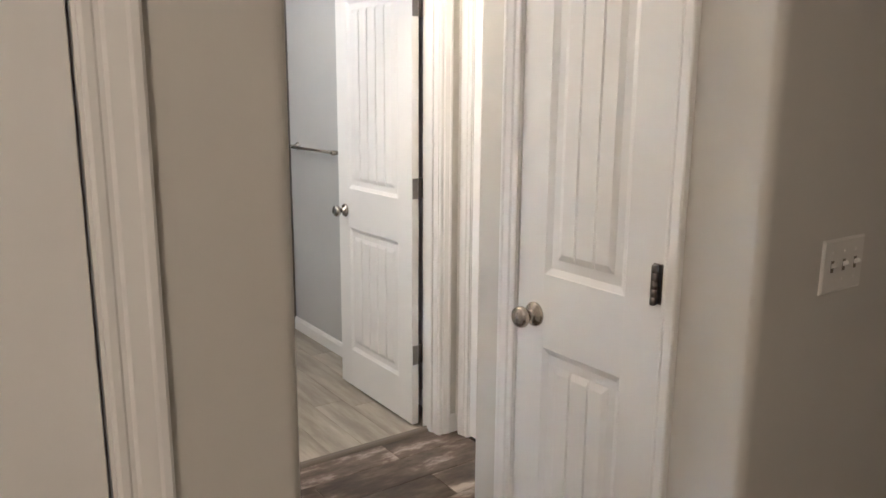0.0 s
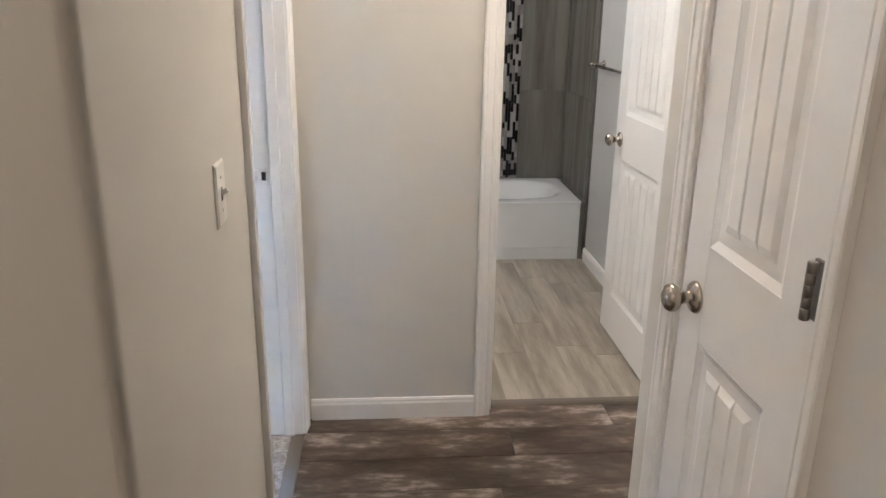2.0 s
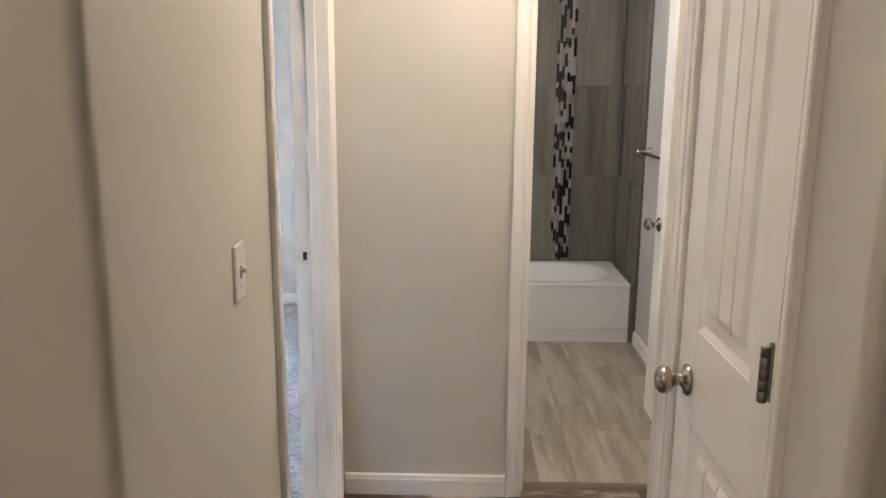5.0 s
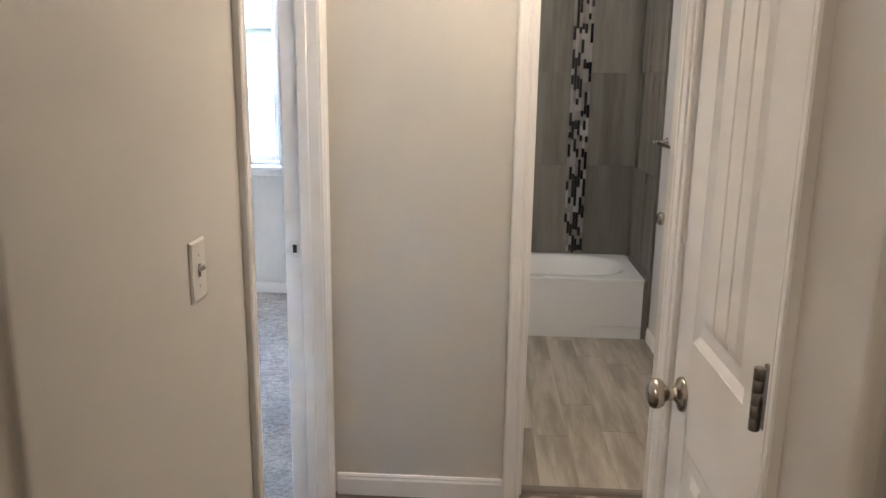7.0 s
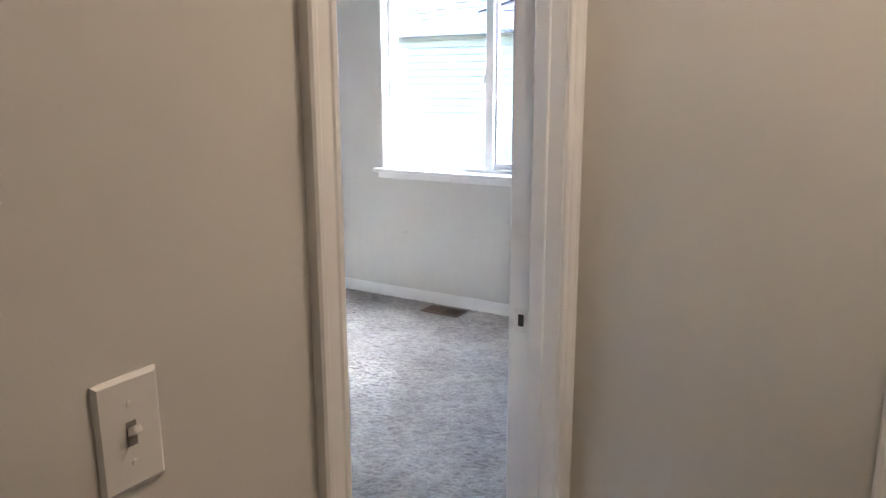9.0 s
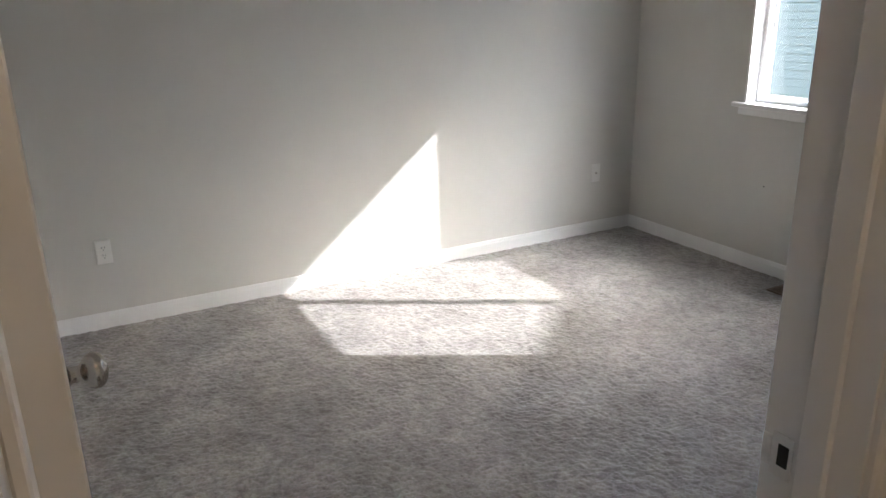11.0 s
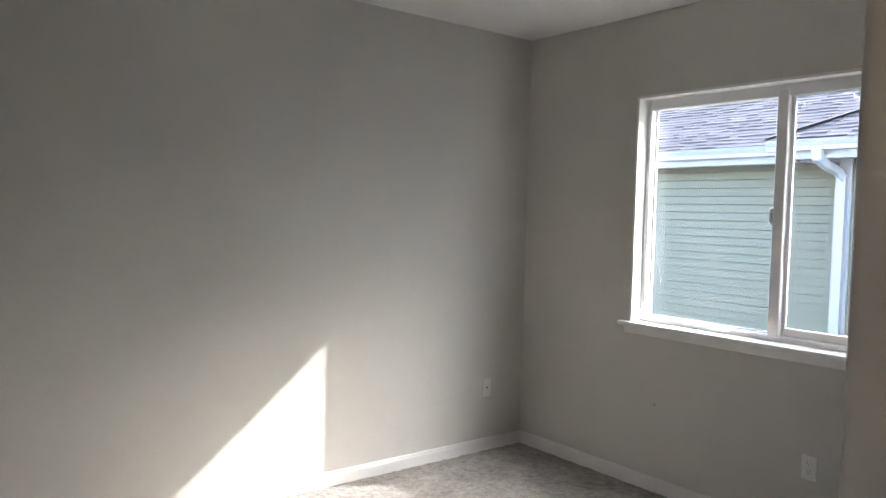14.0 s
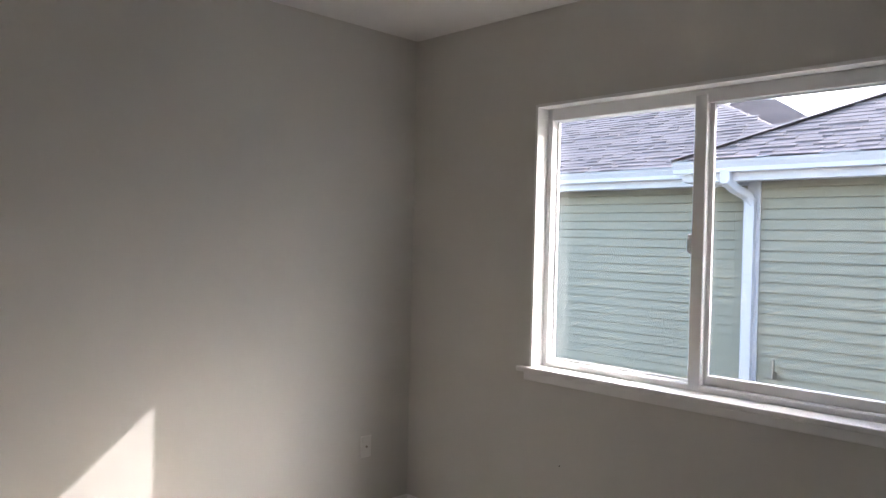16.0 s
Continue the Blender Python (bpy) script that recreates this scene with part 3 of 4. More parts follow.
# ---- floors laid in boards ----
def boards(name, label, spans, material, width, length, along, seed, gap=0.0007):
    """Planks laid over rectangles, with staggered ends."""
    rng = random.Random(seed)
    floor = tagged(empty(name), label, "floor", "", "structure")
    cache = {}
    for x0, x1, y0, y1 in spans:
        a0, a1, b0, b1 = (x0, x1, y0, y1) if along == "x" else (y0, y1, x0, x1)
        b = b0
        while b < b1 - 0.004:
            w = min(width, b1 - b)
            a = a0 - rng.random() * length * 0.9
            while a < a1 - 0.004:
                s, e = max(a, a0), min(a + length, a1)
                if e - s > 0.01:
                    key = (round(e - s, 3), round(w, 3))
                    if key not in cache:
                        hx, hy = ((e - s) / 2 - gap / 2, w / 2 - gap / 2)
                        hx, hy = (hx, hy) if along == "x" else (hy, hx)
                        me = bpy.data.meshes.new("plank")
                        c = 0.0012
                        vs = [(sx * hx, sy * hy, -0.011) for sx, sy in ((-1, -1), (1, -1), (1, 1), (-1, 1))] + \
                             [(sx * hx, sy * hy, -c) for sx, sy in ((-1, -1), (1, -1), (1, 1), (-1, 1))] + \
                             [(sx * (hx - c), sy * (hy - c), 0) for sx, sy in ((-1, -1), (1, -1), (1, 1), (-1, 1))]
                        fs = [(3, 2, 1, 0), (8, 9, 10, 11)] + [(k, (k + 1) % 4, (k + 1) % 4 + 4, k + 4) for k in range(4)] + [(k + 4, (k + 1) % 4 + 4, (k + 1) % 4 + 8, k + 8) for k in range(4)]
                        me.from_pydata(vs, [], fs)
                        me.materials.append(material)
                        cache[key] = me
                    ob = new("plank", cache[key])
                    ob.parent = floor
                    ca, cb = (s + e) / 2, b + w / 2
                    ob.location = (ca, cb, 0) if along == "x" else (cb, ca, 0)
                a += length
            b += width
    return floor


# ---- bathroom ----
def bathtub():
    x0, x1, y0, y1, h = 0.02, BX - 0.035, 1.838, BY - 0.012, 0.368
    thing = tagged(empty("bathtub"), "glossy white alcove bathtub with a plain apron", "bathtub")
    nx, ny = 60, 36
    bm = bmesh.new()
    cx, cy = (x0 + x1) / 2, (y0 + 0.075 + y1 - 0.05) / 2
    ax, ay = (x1 - x0) / 2 - 0.075, (y1 - y0 - 0.125) / 2
    grid = []
    for j in range(ny + 1):
        row = []
        for i in range(nx + 1):
            x, y = x0 + (x1 - x0) * i / nx, y0 + (y1 - y0) * j / ny
            d = (abs((x - cx) / ax) ** 4.2 + abs((y - cy) / ay) ** 3.2) ** (1 / 3.4)
            k = min(1.0, max(0.0, (1.0 - d) / 0.38))
            k = k * k * (3 - 2 * k)
            row.append(bm.verts.new((x, y, h - 0.30 * k)))
        grid.append(row)
    for j in range(ny):
        for i in range(nx):
            bm.faces.new((grid[j][i], grid[j][i + 1], grid[j + 1][i + 1], grid[j + 1][i]))
    part("basin", bm, TUBW, thing, "", True)
    bm = cube(x0, x1, y0 - 0.003, y0 + 0.03, h - 0.016, h + 0.001, 0.006, 3)
    part("rim", bm, TUBW, thing)
    bm = cube(x0, x1 - 0.004, y0, y0 + 0.02, 0.075, h - 0.014, 0.003)
    # toe panel with a slanting crease
    bm2 = bm
    prism(bm2, [(0.0, 0.004), (0.0, 0.078), (0.006, 0.074), (0.010, 0.060), (0.010, 0.004)], lambda u, v, w: Vector((w, y0 + 0.012 - u, v + 0.02 * (w - x0) / 1.5)), x0, x1 - 0.22)
    box(bm2, x0, x1 - 0.004, y0 + 0.003, y0 + 0.02, 0.0, 0.08)
    part("end_filler", cube(x1 - 0.002, BX - 0.013, y0 + 0.006, y0 + 0.03, 0.0, h - 0.002), GROUT, thing, "grey filler strip at the tub's end")
    part("apron", bm2, TUBW, thing)
    return thing


bathtub()


def oval(bm, rings, steps=28):
    """Stacked egg-shaped rings (x back, x front, half width, z), closed at both ends."""
    made = []
    for xb, xf, half, z in rings:
        ring = []
        for i in range(steps):
            a = 2 * math.pi * i / steps
            c, d = math.cos(a), math.sin(a)
            ring.append(bm.verts.new(((xb + xf) / 2 + c * (xf - xb) / 2, d * half * (1 - 0.12 * c), z)))
        made.append(ring)
    for a, b in zip(made, made[1:]):
        for i in range(steps):
            bm.faces.new((a[i], a[(i + 1) % steps], b[(i + 1) % steps], b[i]))
    bm.faces.new(made[0][::-1])
    bm.faces.new(made[-1])
    return bm


def toilet(m):
    thing = tagged(empty("toilet", m), "white ceramic toilet beside the bathtub", "toilet")
    part("bowl", oval(bmesh.new(), [(0.16, 0.56, 0.115, 0.0), (0.17, 0.53, 0.105, 0.06), (0.18, 0.54, 0.105, 0.16), (0.17, 0.62, 0.140, 0.27), (0.15, 0.685, 0.172, 0.35), (0.15, 0.695, 0.178, 0.385)]), TUBW, thing, "", True)
    part("seat", oval(bmesh.new(), [(0.19, 0.700, 0.180, 0.387), (0.185, 0.706, 0.185, 0.392), (0.185, 0.706, 0.185, 0.404), (0.19, 0.702, 0.181, 0.408)]), TUBW, thing)
    part("lid", oval(bmesh.new(), [(0.19, 0.698, 0.178, 0.410), (0.185, 0.703, 0.182, 0.415), (0.19, 0.699, 0.179, 0.426), (0.22, 0.66, 0.150, 0.430)]), TUBW, thing)
    part("tank", cube(0.012, 0.19, -0.215, 0.215, 0.36, 0.70, 0.018, 3), TUBW, thing)
    part("tank_lid", cube(0.004, 0.20, -0.225, 0.225, 0.702, 0.735, 0.010, 2), TUBW, thing)
    part("flush_lever", boxes((0.19, 0.20, 0.13, 0.15, 0.64, 0.66, 0.003), (0.20, 0.21, 0.09, 0.15, 0.645, 0.655, 0.003)), NICKEL, thing, "chrome flush lever")


toilet(pose(0.014, 1.49, 0.0))
towel = tagged(empty("towel_bar"), "brushed nickel towel bar on the grey bathroom wall", "towel bar")
for y in (1.70, 1.09):
    m = Matrix.Translation((BX, y, 1.19)) @ Euler((0, radians(-90), 0)).to_matrix().to_4x4()
    post = part("bracket", lathe(bmesh.new(), [(0.026, 0), (0.026, 0.006), (0.018, 0.012), (0.011, 0.025), (0.011, 0.055), (0.014, 0.060), (0.014, 0.078), (0.009, 0.084)], m, 20), NICKEL, towel, "", True)
m = Matrix.Translation((BX - 0.066, 1.07, 1.19)) @ Euler((radians(-90), 0, 0)).to_matrix().to_4x4()
part("bar", lathe(bmesh.new(), [(0.009, 0), (0.009, 0.65)], m, 16), NICKEL, towel, "", True)
structure("trim_tile_edge", boxes((BX - 0.016, BX, 1.817, 1.825, 0.0, 2.3)), HINGE, "dark metal edge strip of the tile surround", "trim")
structure("threshold", prism(bmesh.new(), [(0.050, 0.0), (0.056, 0.008), (0.066, 0.012), (0.086, 0.012), (0.096, 0.007), (0.098, 0.0)],
                             lambda u, v, w: Vector((w, u, v)), 0.688, 1.398), STRIP, "dark taupe transition strip in the bathroom doorway", "threshold")
structure("threshold_bedroom", boxes((-0.048, 0.0, -0.839, -0.110, -0.011, 0.002)), STRIP, "dark strip between the carpet and the plank floor", "threshold")
# invented fixture for the bathroom's fill lamp, never in view
bath_fill = tagged(empty("bath_fill_light"), "unseen fill light with glowing shades, added in the bathroom", "wall light")
part("back_plate", cube(0.012, 0.03, 0.75, 1.25, 1.98, 2.12, 0.004), NICKEL, bath_fill)
for y in (0.82, 1.18):
    part("shade", lathe(bmesh.new(), [(0.03, 0), (0.05, 0.03), (0.06, 0.12), (0.055, 0.13)], Matrix.Translation((0.11, y, 1.97)), 20), OPAL, bath_fill, "", True)


# ---- switches, outlets, register ----
def plate(bm, w, h, d=0.006):
    lo = [bm.verts.new((x * w / 2, 0, z * h / 2)) for x, z in ((-1, -1), (1, -1), (1, 1), (-1, 1))]
    mid = [bm.verts.new((x * w / 2, -d * 0.45, z * h / 2)) for x, z in ((-1, -1), (1, -1), (1, 1), (-1, 1))]
    hi = [bm.verts.new((x * (w / 2 - 0.004), -d, z * (h / 2 - 0.004))) for x, z in ((-1, -1), (1, -1), (1, 1), (-1, 1))]
    for a, b in ((lo, mid), (mid, hi)):
        for k in range(4):
            bm.faces.new((a[k], a[(k + 1) % 4], b[(k + 1) % 4], b[k]))
    bm.faces.new(hi)
    bm.faces.new(lo[::-1])
    return bm


def light_switch(m, gangs, label):
    thing = tagged(empty("light_switch", m), label, "light switch")
    w = 0.070 + 0.046 * (gangs - 1)
    part("plate", plate(bmesh.new(), w, 0.115), PLASTIC, thing)
    for g in range(gangs):
        x = (g - (gangs - 1) / 2) * 0.046
        part("slot", cube(x - 0.0055, x + 0.0055, -0.0066, -0.005, -0.0125, 0.0125), GROUT, thing)
        bm = cube(x - 0.0042, x + 0.0042, -0.020, -0.003, -0.004, 0.005, 0.0015)
        bmesh.ops.rotate(bm, cent=Vector((x, -0.004, 0)), matrix=Matrix.Rotation(radians(-28), 3, 'X'), verts=bm.verts)
        part("toggle", bm, PLASTIC, thing)
        for z in (-0.030, 0.030):
            part("screw", lathe(bmesh.new(), [(0.0032, 0), (0.0028, 0.0012)], Matrix.Translation((x, -0.006, z)) @ Euler((radians(90), 0, 0)).to_matrix().to_4x4(), 10), PLASTIC, thing)
    return thing


def outlet(m, label, blank=False):
    thing = tagged(empty("wall_outlet", m), label, "outlet")
    part("plate", plate(bmesh.new(), 0.070, 0.115), PLASTIC, thing)
    if blank:
        part("jack", lathe(bmesh.new(), [(0.006, 0), (0.006, 0.003), (0.004, 0.008)], Matrix.Translation((0, -0.006, 0)) @ Euler((radians(90), 0, 0)).to_matrix().to_4x4(), 12), NICKEL, thing)
        return thing
    for z in (-0.0195, 0.0195):
        f = part("receptacle", cube(-0.017, 0.017, -0.0075, -0.005, z - 0.014, z + 0.014, 0.001), PLASTIC, thing)
        for x, hh in ((-0.0065, 0.0045), (0.0065, 0.0036)):
            part("slot", cube(x - 0.0011, x + 0.0011, -0.0079, -0.0070, z + 0.003 - hh, z + 0.003 + hh), BLACK, f)
        part("ground_hole", lathe(bmesh.new(), [(0.0025, 0), (0.0025, 0.0006)], Matrix.Translation((0, -0.0074, z - 0.0085)) @ Euler((radians(90), 0, 0)).to_matrix().to_4x4(), 10), BLACK, f)
    part("screw", lathe(bmesh.new(), [(0.003, 0), (0.0026, 0.0012)], Matrix.Translation((0, -0.006, 0)) @ Euler((radians(90), 0, 0)).to_matrix().to_4x4(), 10), PLASTIC, thing)
    return thing


light_switch(pose(0.0, -1.168, 1.148, 0, 0, 90), 1, "white single toggle switch on the greige hall wall")
light_switch(pose(1.205, RY, 1.148, 0, 0, 0), 3, "white three-gang toggle switch on the greige wall")
outlet(pose(WX, 2.29, 0.402, 0, 0, 90), "white cable jack plate low on the bedroom wall", True)
outlet(pose(WX, -0.63, 0.38, 0, 0, 90), "white double outlet low on the bedroom wall")
outlet(pose(-1.416, WY, 0.377, 0, 0, 0), "white double outlet under the bedroom window")
nail = structure("trim_nail_mark", lathe(bmesh.new(), [(0.004, 0), (0.003, 0.002)], Matrix.Translation((-2.262, WY, 0.478)) @ Euler((radians(90), 0, 0)).to_matrix().to_4x4(), 10), BLACK, "small dark nail mark in the wall", "nail")

reg = tagged(empty("floor_register", pose(-1.868, 2.452, 0.006)), "brown metal floor register set in the carpet", "floor register")
part("frame", boxes((-0.14, 0.14, -0.072, -0.056, 0, 0.008, 0.002), (-0.14, 0.14, 0.056, 0.072, 0, 0.008, 0.002), (-0.14, -0.122, -0.056, 0.056, 0, 0.008, 0.002),
                    (0.122, 0.14, -0.056, 0.056, 0, 0.008, 0.002), (-0.006, 0.006, -0.056, 0.056, 0, 0.007, 0.001)), REGISTER, reg)
part("duct", cube(-0.122, 0.122, -0.056, 0.056, -0.004, 0.0015), BLACK, reg)
part("damper", cube(-0.122, -0.006, -0.056, 0.056, 0.0015, 0.003), REGISTER, reg, "reddish brown damper leaf")
for i in range(9):
    y = -0.047 + i * 0.0118
    part("slat", cube(-0.122, -0.006, y - 0.002, y + 0.002, 0.003, 0.006), REGISTER, reg)
    part("slat", cube(0.006, 0.122, y - 0.0012, y + 0.0012, 0.001, 0.004), REGISTER, reg)


# ---- ceiling lights ----
def ceiling_light(x, y):
    thing = tagged(empty("ceiling_light", pose(x, y, TOP)), "flush opal glass ceiling light, switched on", "ceiling light")
    part("base", lathe(bmesh.new(), [(0.15, -0.03), (0.155, -0.012), (0.155, 0.0)], Matrix(), 28), NICKEL, thing, "", True)
    part("shade", lathe(bmesh.new(), [(0.02, -0.115), (0.08, -0.10), (0.125, -0.065), (0.142, -0.03)], Matrix(), 28), OPAL, thing, "", True)


ceiling_light(0.70, -0.42)
ceiling_light(-1.2, -3.2)

# ---- outdoors ----
structure("ground", boxes((-400, 400, 2.75, 800, -0.62, -0.55), (-400, 400, -400, 2.75, -0.62, -0.55)), YARD, "bare side yard between the houses", "ground")
structure("foundation", boxes((WX - T, BX + T, OUT - 0.1, OUT, -0.6, -0.12)), STUCCO, "concrete foundation of the house", "foundation")
EAVE, PITCH = 2.21, 0.485
house = tagged(empty("neighbour_house"), "neighbouring house with sage lap siding and shingled hip roofs", "house")
NW, FW, CORNER = 6.0, 6.4, -2.85       # near and far wall faces, and the corner between
SIDE = part("wall", boxes((CORNER, 8.0, NW + 0.02, NW + 6, -0.6, EAVE - 0.05), (-12.0, CORNER, FW + 0.02, FW + 5, -0.6, EAVE - 0.05)), SIDING, house)
part("corner_board", boxes((CORNER - 0.012, CORNER + 0.085, NW - 0.022, NW, -0.5, EAVE - 0.155, 0.003), (CORNER - 0.022, CORNER, NW - 0.022, NW + 0.08, -0.5, EAVE - 0.155, 0.003)), FASCIA, house, "white corner board")
NG, FG, NE = 5.65, 6.05, -3.394         # gutter fronts and the near eave's end
part("fascia", boxes((NE + 0.05, 8.0, NG + 0.10, NG + 0.12, EAVE - 0.165, EAVE - 0.01), (NE + 0.05, NE + 0.07, NG + 0.12, FG + 1.0, EAVE - 0.165, EAVE - 0.01)), FASCIA, house, "white fascia board")
part("fascia", boxes((-12.0, NE + 1.2, FG + 0.10, FG + 0.12, EAVE - 0.165, EAVE - 0.01)), FASCIA, house, "white fascia board")
part("soffit", boxes((NE + 0.07, 8.0, NG + 0.12, NW + 0.02, EAVE - 0.155, EAVE - 0.135), (-12.0, CORNER, FG + 0.12, FW + 0.02, EAVE - 0.155, EAVE - 0.135)), FASCIA, house)
GUT = [(0.0, 0.0), (0.0, 0.022), (0.012, 0.022), (0.012, -0.012), (0.03, -0.05), (0.03, -0.085), (0.10, -0.085), (0.10, 0.0)]
for a, b, y in ((NE, 8.0, NG), (-12.0, NE + 1.0, FG)):
    part("gutter", prism(bmesh.new(), GUT, lambda u, v, w: Vector((w, y + u, EAVE - 0.01 + v)), a, b), FASCIA, house, "white metal gutter")


def pipe(points, half):
    bm = bmesh.new()
    for p, q in zip(points, points[1:]):
        p, q = Vector(p), Vector(q)
        d = (q - p)
        rot = d.to_track_quat('Z', 'Y').to_matrix().to_4x4()
        g = bmesh.ops.create_cube(bm, size=1.0)["verts"]
        m = Matrix.Translation((p + q) / 2) @ rot @ Matrix.Diagonal((half * 2, half * 1.5, d.length + half * 0.9, 1))
        for v in g:
            v.co = m @ v.co
    bmesh.ops.bevel(bm, geom=bm.edges[:], offset=0.006, segments=1, affect='EDGES')
    return bm


spout = part("downspout", pipe([(-2.94, NG + 0.06, EAVE - 0.08), (-2.94, NG + 0.07, EAVE - 0.17), (-2.905, NG + 0.15, EAVE - 0.225), (-2.86, NW - 0.07, EAVE - 0.275), (-2.835, NW - 0.04, EAVE - 0.335), (-2.835, NW - 0.04, -0.5)], 0.043), FASCIA, house, "white downspout with an elbow")
part("hose_bib", boxes((-2.625, -2.595, NW - 0.045, NW - 0.012, 0.44, 0.50, 0.004), (-2.62, -2.60, NW - 0.07, NW - 0.045, 0.45, 0.60, 0.004), (-2.66, -2.60, NW - 0.07, NW - 0.05, 0.44, 0.46, 0.004)), HINGE, house, "small dark wall fitting")
# an unseen taller roof block, added to shade a corner of the window's sun
part("upper_roof", prism(bmesh.new(), [(1.15, 5.72), (5.65, 8.12), (10.15, 5.72), (10.15, 4.0), (1.15, 4.0)], lambda u, v, w: Vector((u, w, v)), 8.9, 11.5), SHINGLE, house)


def lap(x0, x1, y, step, name="siding_board"):
    """Lap boards, each tilted out at its foot, on one shared mesh."""
    me = bpy.data.meshes.new(name)
    out = [(0.0, 0.0055), (-0.020, 0.0055), (-0.006, step), (0.0, step)]
    vs = [(x, v[0], v[1]) for x in (x0, x1) for v in out]
    me.from_pydata(vs, [], [(0, 1, 5, 4), (1, 2, 6, 5), (2, 3, 7, 6), (3, 0, 4, 7), (3, 2, 1, 0), (4, 5, 6, 7)])
    me.materials.append(SIDING)
    z = -0.5
    while z < EAVE - 0.19:
        ob = new(name, me)
        ob.parent = SIDE
        ob.location = (0, y + 0.012, z)
        z += step


lap(CORNER + 0.085, 8.0, NW, 0.086)
lap(-12.0, CORNER - 0.022, FW, 0.086)


def roof(name, corners, label):
    bm = bmesh.new()
    bm.faces.new([bm.verts.new(c) for c in corners])
    return part(name, bm, SHINGLE, house, label)


def hipped(px, py, eave_y, eave_x, side):
    """True where a point of the front slope lies inside the hip line at 45 degrees."""
    return (px - eave_x) * side > (py - eave_y)


def courses(eave_y, x0, x1, depth, hip_x, side, seed, near):
    """Shingle tabs of a slope that rises towards +y, cut by a hip that starts at hip_x."""
    rng = random.Random(seed)
    run = 0.088
    tabs = []
    k = 0
    while k * run < depth:
        y = eave_y + k * run
        x = x0 - rng.random() * 0.2
        while x < x1:
            w = rng.choice((0.07, 0.1, 0.13, 0.17, 0.2))
            tabs.append((x, min(x + w - 0.003, x1), y, rng.choice((0.001, 0.002, 0.003, 0.010, 0.013))))
            x += w
        k += 1
    tabs = [t for t in tabs if (t[0] + t[1]) / 2 < x1 and (hip_x is None or hipped((t[0] + t[1]) / 2, t[2] + 0.03, eave_y, hip_x, side))]
    base = lambda yy: EAVE + PITCH * (yy - eave_y)
    verts, faces = [], []
    for (a, b, y, h) in tabs:
        y1 = y + run + 0.012
        n = len(verts)
        verts += [(a, y, base(y)), (b, y, base(y)), (b, y, base(y) + 0.006 + h), (a, y, base(y) + 0.006 + h), (b, y1, base(y1) + 0.001), (a, y1, base(y1) + 0.001)]
        faces += [(n, n + 1, n + 2, n + 3), (n + 3, n + 2, n + 4, n + 5), (n, n + 3, n + 5), (n + 1, n + 4, n + 2)]
    return verts, faces, tabs


def lay(verts, faces, parent, label, first):
    """The first tabs as pieces of their own, the others in one mesh."""
    for i in range(first):
        me = bpy.data.meshes.new("shingle")
        o = Vector(verts[6 * i])
        me.from_pydata([Vector(v) - o for v in verts[6 * i:6 * i + 6]], [], [(0, 1, 2, 3), (3, 2, 4, 5), (0, 3, 5), (1, 4, 2)])
        me.materials.append(SHINGLE)
        ob = new("shingle", me)
        ob.parent = parent
        ob.location = o
    me = bpy.data.meshes.new("shingles")
    rest = verts[6 * first:]
    me.from_pydata(rest, [], [tuple(i - 6 * first for i in f) for f in faces[4 * first:]])
    me.materials.append(SHINGLE)
    ob = new("shingles", me)
    ob.parent = parent
    tagged(ob, label, "", "", "stuff")


RH = 2.6
FE = -2.15                              # east eave of the far roof
near_roof = roof("roof", [(NE, NG, EAVE), (8.0, NG, EAVE), (8.0, NG + RH, EAVE + PITCH * RH), (NE + RH, NG + RH, EAVE + PITCH * RH)], "grey-brown shingle roof slope")
roof("roof", [(NE, NG, EAVE), (NE + RH, NG + RH, EAVE + PITCH * RH), (NE + RH, NG + 6, EAVE + PITCH * RH), (NE, NG + 6, EAVE)], "grey-brown shingle roof slope")
far_roof = roof("roof", [(-12, FG, EAVE), (FE, FG, EAVE), (FE - RH, FG + RH, EAVE + PITCH * RH), (-12, FG + RH, EAVE + PITCH * RH)], "grey-brown shingle roof slope")
roof("roof", [(FE, FG, EAVE), (FE, FG + 2 * RH, EAVE), (FE - RH, FG + RH, EAVE + PITCH * RH)], "grey-brown shingle roof slope")
rear = bmesh.new()
low = [rear.verts.new(c) for c in ((-3.75, 7.4, 2.70), (-2.68, 7.4, 2.64), (-3.62, 8.4, 3.20), (-4.15, 8.4, 3.22))]
rear.faces.new(low)
bmesh.ops.solidify(rear, geom=rear.faces[:], thickness=0.05)
part("roof", rear, SHINGLE, house, "grey-brown shingle roof slope")
v, f, _ = courses(NG, NE, 0.5, 1.9, NE, 1, 3, True)
lay(v, f, near_roof, "grey-brown asphalt shingles", 150)
v, f, _ = courses(FG, -9.0, FE, 2.4, FE, -1, 5, False)
lay(v, f, far_roof, "grey-brown asphalt shingles", 150)
bm = bmesh.new()
prism(bm, [(-0.06, 0.0), (0.0, 0.012), (0.06, 0.0), (0.0, -0.02)], lambda u, vv, w: Vector((NE + w + u * 0.7, NG + w - u * 0.7, EAVE + 0.02 + PITCH * w + vv)), 0.0, RH)
part("hip_cap", bm, SHINGLE, near_roof, "ridge cap shingles")

# ---- boards, tiles and mosaic laid last ----
boards("floor_hall", "dark weathered wood-look plank floor", [(0.0005, 1.50, -1.9, 0.058), (-2.3, 3.0, -4.3, -1.9)], HALLWOOD, 0.180, 1.22, "x", 7)
boards("floor_bath", "pale grey wood-look plank floor", [(0.012, BX, 0.092, 1.855)], BATHWOOD, 0.152, 0.92, "y", 11)


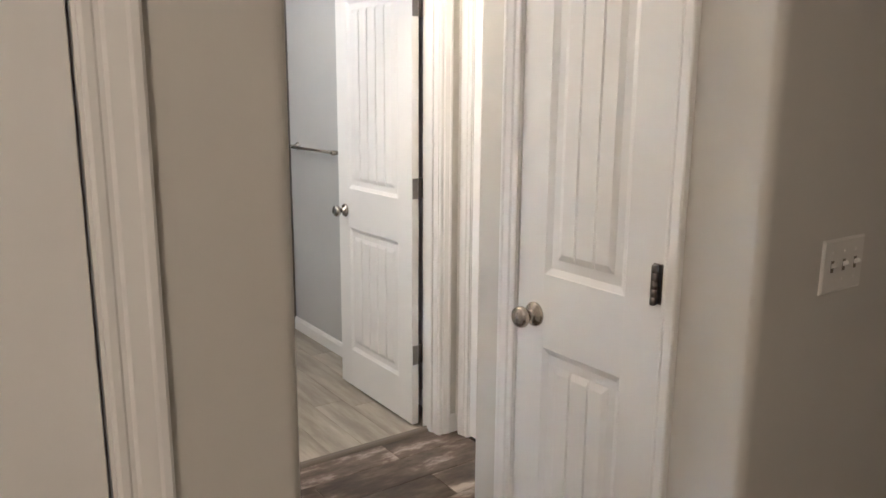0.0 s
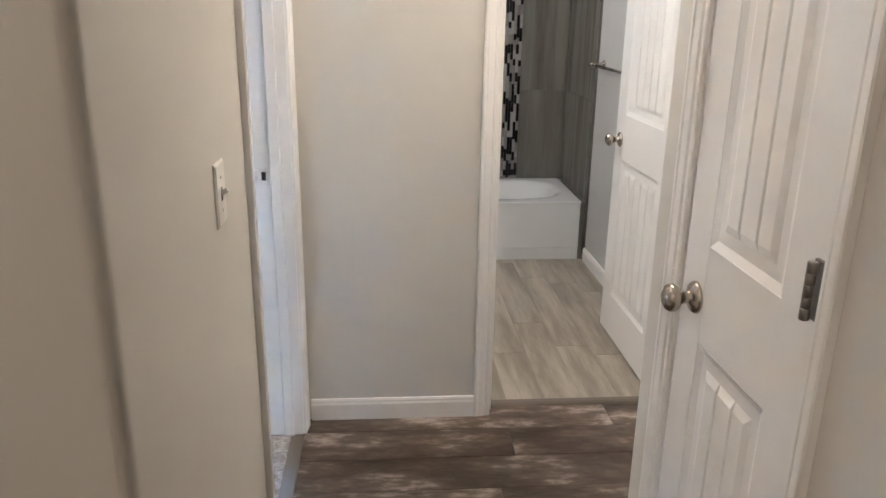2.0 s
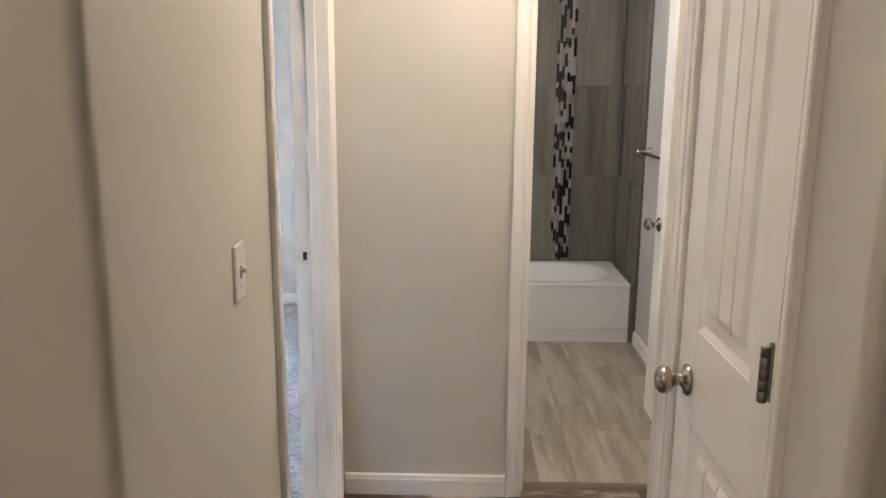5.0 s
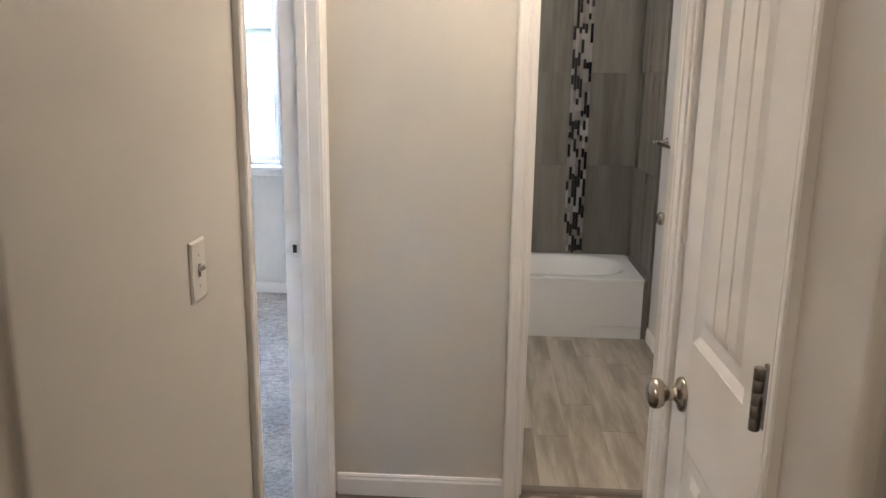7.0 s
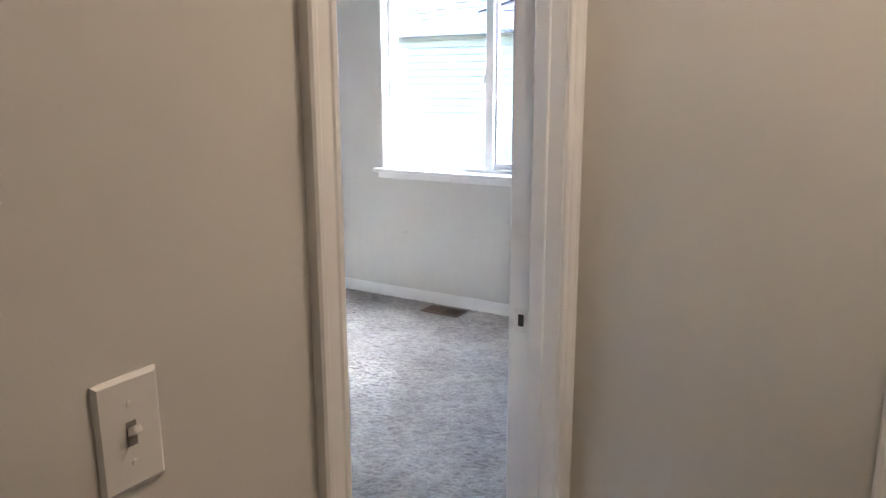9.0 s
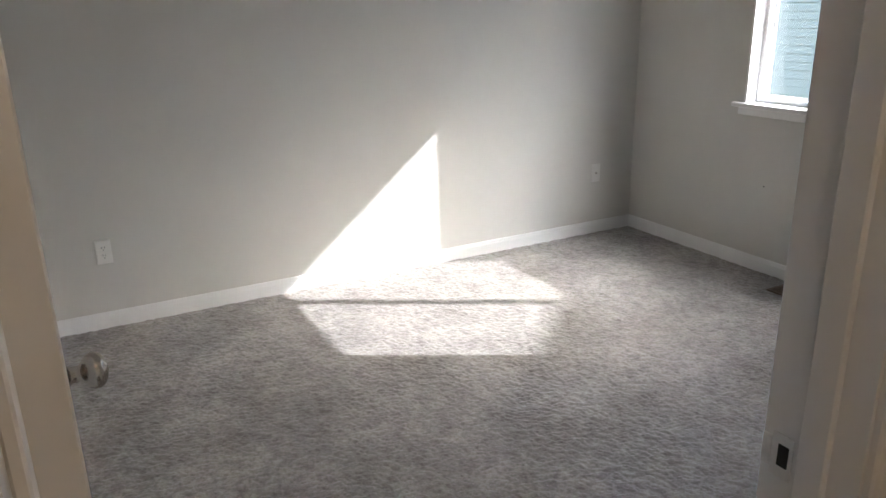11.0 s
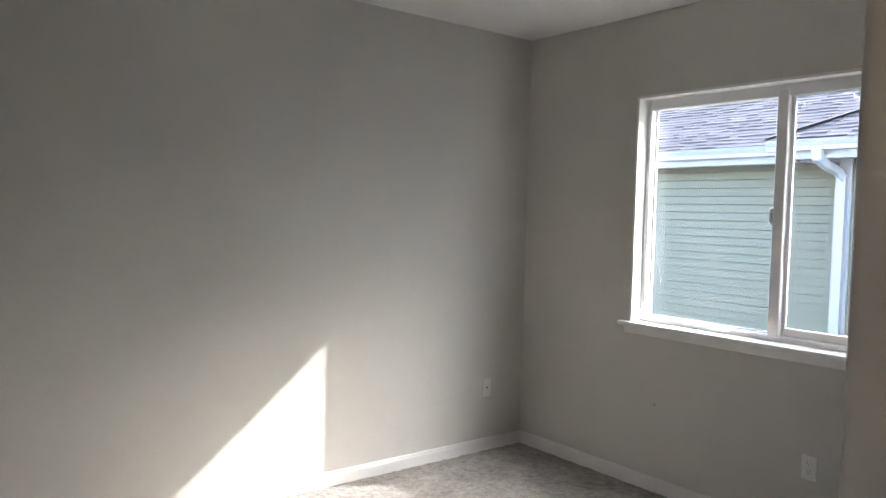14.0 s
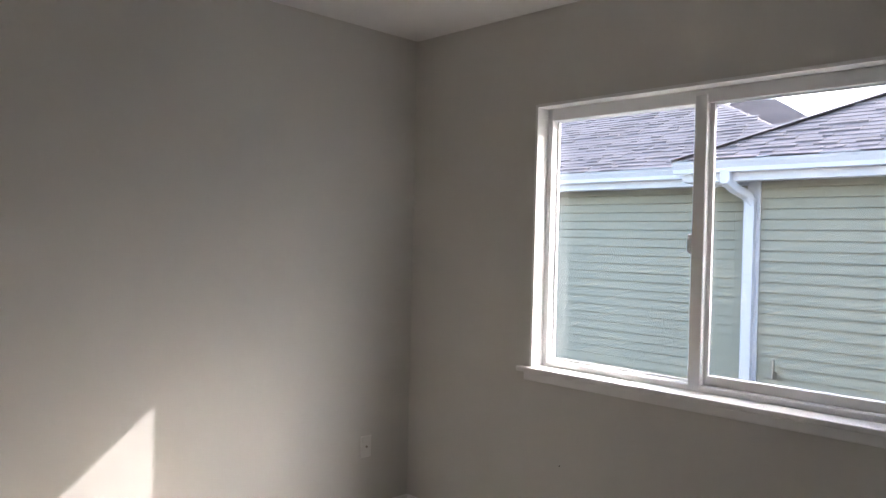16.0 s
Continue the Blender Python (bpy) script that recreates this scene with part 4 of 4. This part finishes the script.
def tiles():
    wall = tagged(empty("wall_tile_surround"), "taupe streaked wall tiles round the bathtub", "tile wall", "", "structure")
    part("grout_bed", boxes((0.012, BX, BY - 0.006, BY, 0.36, 2.30), (BX - 0.006, BX, 1.825, BY - 0.006, 0.0, 2.30), (0.012, 0.018, 1.825, BY - 0.006, 0.36, 2.30)), GROUT, wall)
    cache = {}

    def tile(cx, cy, cz, w, h, axis):
        key = (round(w, 3), round(h, 3), axis)
        if key not in cache:
            me = bpy.data.meshes.new("tile")
            bmt = cube(-w / 2, w / 2, -0.006, 0.0, -h / 2, h / 2, 0.0012) if axis == "y" else cube(-0.006, 0.0, -w / 2, w / 2, -h / 2, h / 2, 0.0012)
            bmt.to_mesh(me)
            bmt.free()
            me.materials.append(WALLTILE)
            cache[key] = me
        ob = new("tile", cache[key])
        ob.parent = wall
        ob.location = (cx, cy, cz)
    W, Hh, g = 0.298, 0.598, 0.002
    for row in range(4):
        z0 = 0.371 + row * 0.60
        h = min(Hh, 2.30 - z0)
        if h < 0.05:
            continue
        for a, b in ((0.02, 1.074), (1.204, BX - 0.014)):
            x = b if a < 1 else a
            while (x > a + 0.01) if a < 1 else (x < b - 0.01):
                w = min(W, x - a) if a < 1 else min(W, b - x)
                c = x - w / 2 if a < 1 else x + w / 2
                tile(c, BY - 0.006, z0 + h / 2, w - g, h, "y")
                x += -w if a < 1 else w
        y = BY - 0.014
        while y > 1.835:
            w = min(W, y - 1.826)
            tile(BX - 0.006, y - w / 2, z0 + h / 2, w - g, h, "x")
            tile(0.024, y - w / 2, z0 + h / 2, w - g, h, "x")
            y -= w
    tile(BX - 0.006, 1.8325, 0.19, 0.012, 0.37, "x")


tiles()


def mosaic():
    strip = tagged(empty("trim_mosaic_strip"), "vertical mosaic strip of black, white and grey glass sticks", "mosaic", "", "structure")
    part("grout_bed", cube(1.0745, 1.2035, BY - 0.009, BY - 0.0062, 0.371, 2.30), GROUT, strip)
    rng = random.Random(21)
    mats = [painted("black_glass_stick", (0.014, 0.013, 0.014), 0.08, 30, 0.0, 0.1), painted("white_stone_stick", (0.30, 0.29, 0.27), 0.3, 80, 0.05, 0.06),
            painted("grey_stone_stick", (0.19, 0.175, 0.16), 0.35, 80, 0.05, 0.08), painted("taupe_stick", (0.24, 0.215, 0.185), 0.35, 80, 0.05, 0.08)]
    cache = {}
    for c in range(7):
        x = 1.0837 + c * 0.0183
        z = 0.373 + rng.random() * 0.03
        dark = rng.random() < 0.5
        while z < 2.28:
            L = rng.choice((0.04, 0.06, 0.085, 0.12))
            L = min(L, 2.299 - z)
            k = 0 if dark else rng.choice((1, 1, 2, 2, 3))
            dark = rng.random() < (0.10 if dark else 0.62)
            key = (round(L, 3), k)
            if key not in cache:
                me = bpy.data.meshes.new("mosaic_stick")
                b = cube(-0.0082, 0.0082, -0.008, 0.0, 0.001, L - 0.001, 0.0012)
                b.to_mesh(me)
                b.free()
                me.materials.append(mats[k])
                cache[key] = me
            ob = new("mosaic_stick", cache[key])
            ob.parent = strip
            ob.location = (x, BY - 0.0065, z)
            z += L


mosaic()
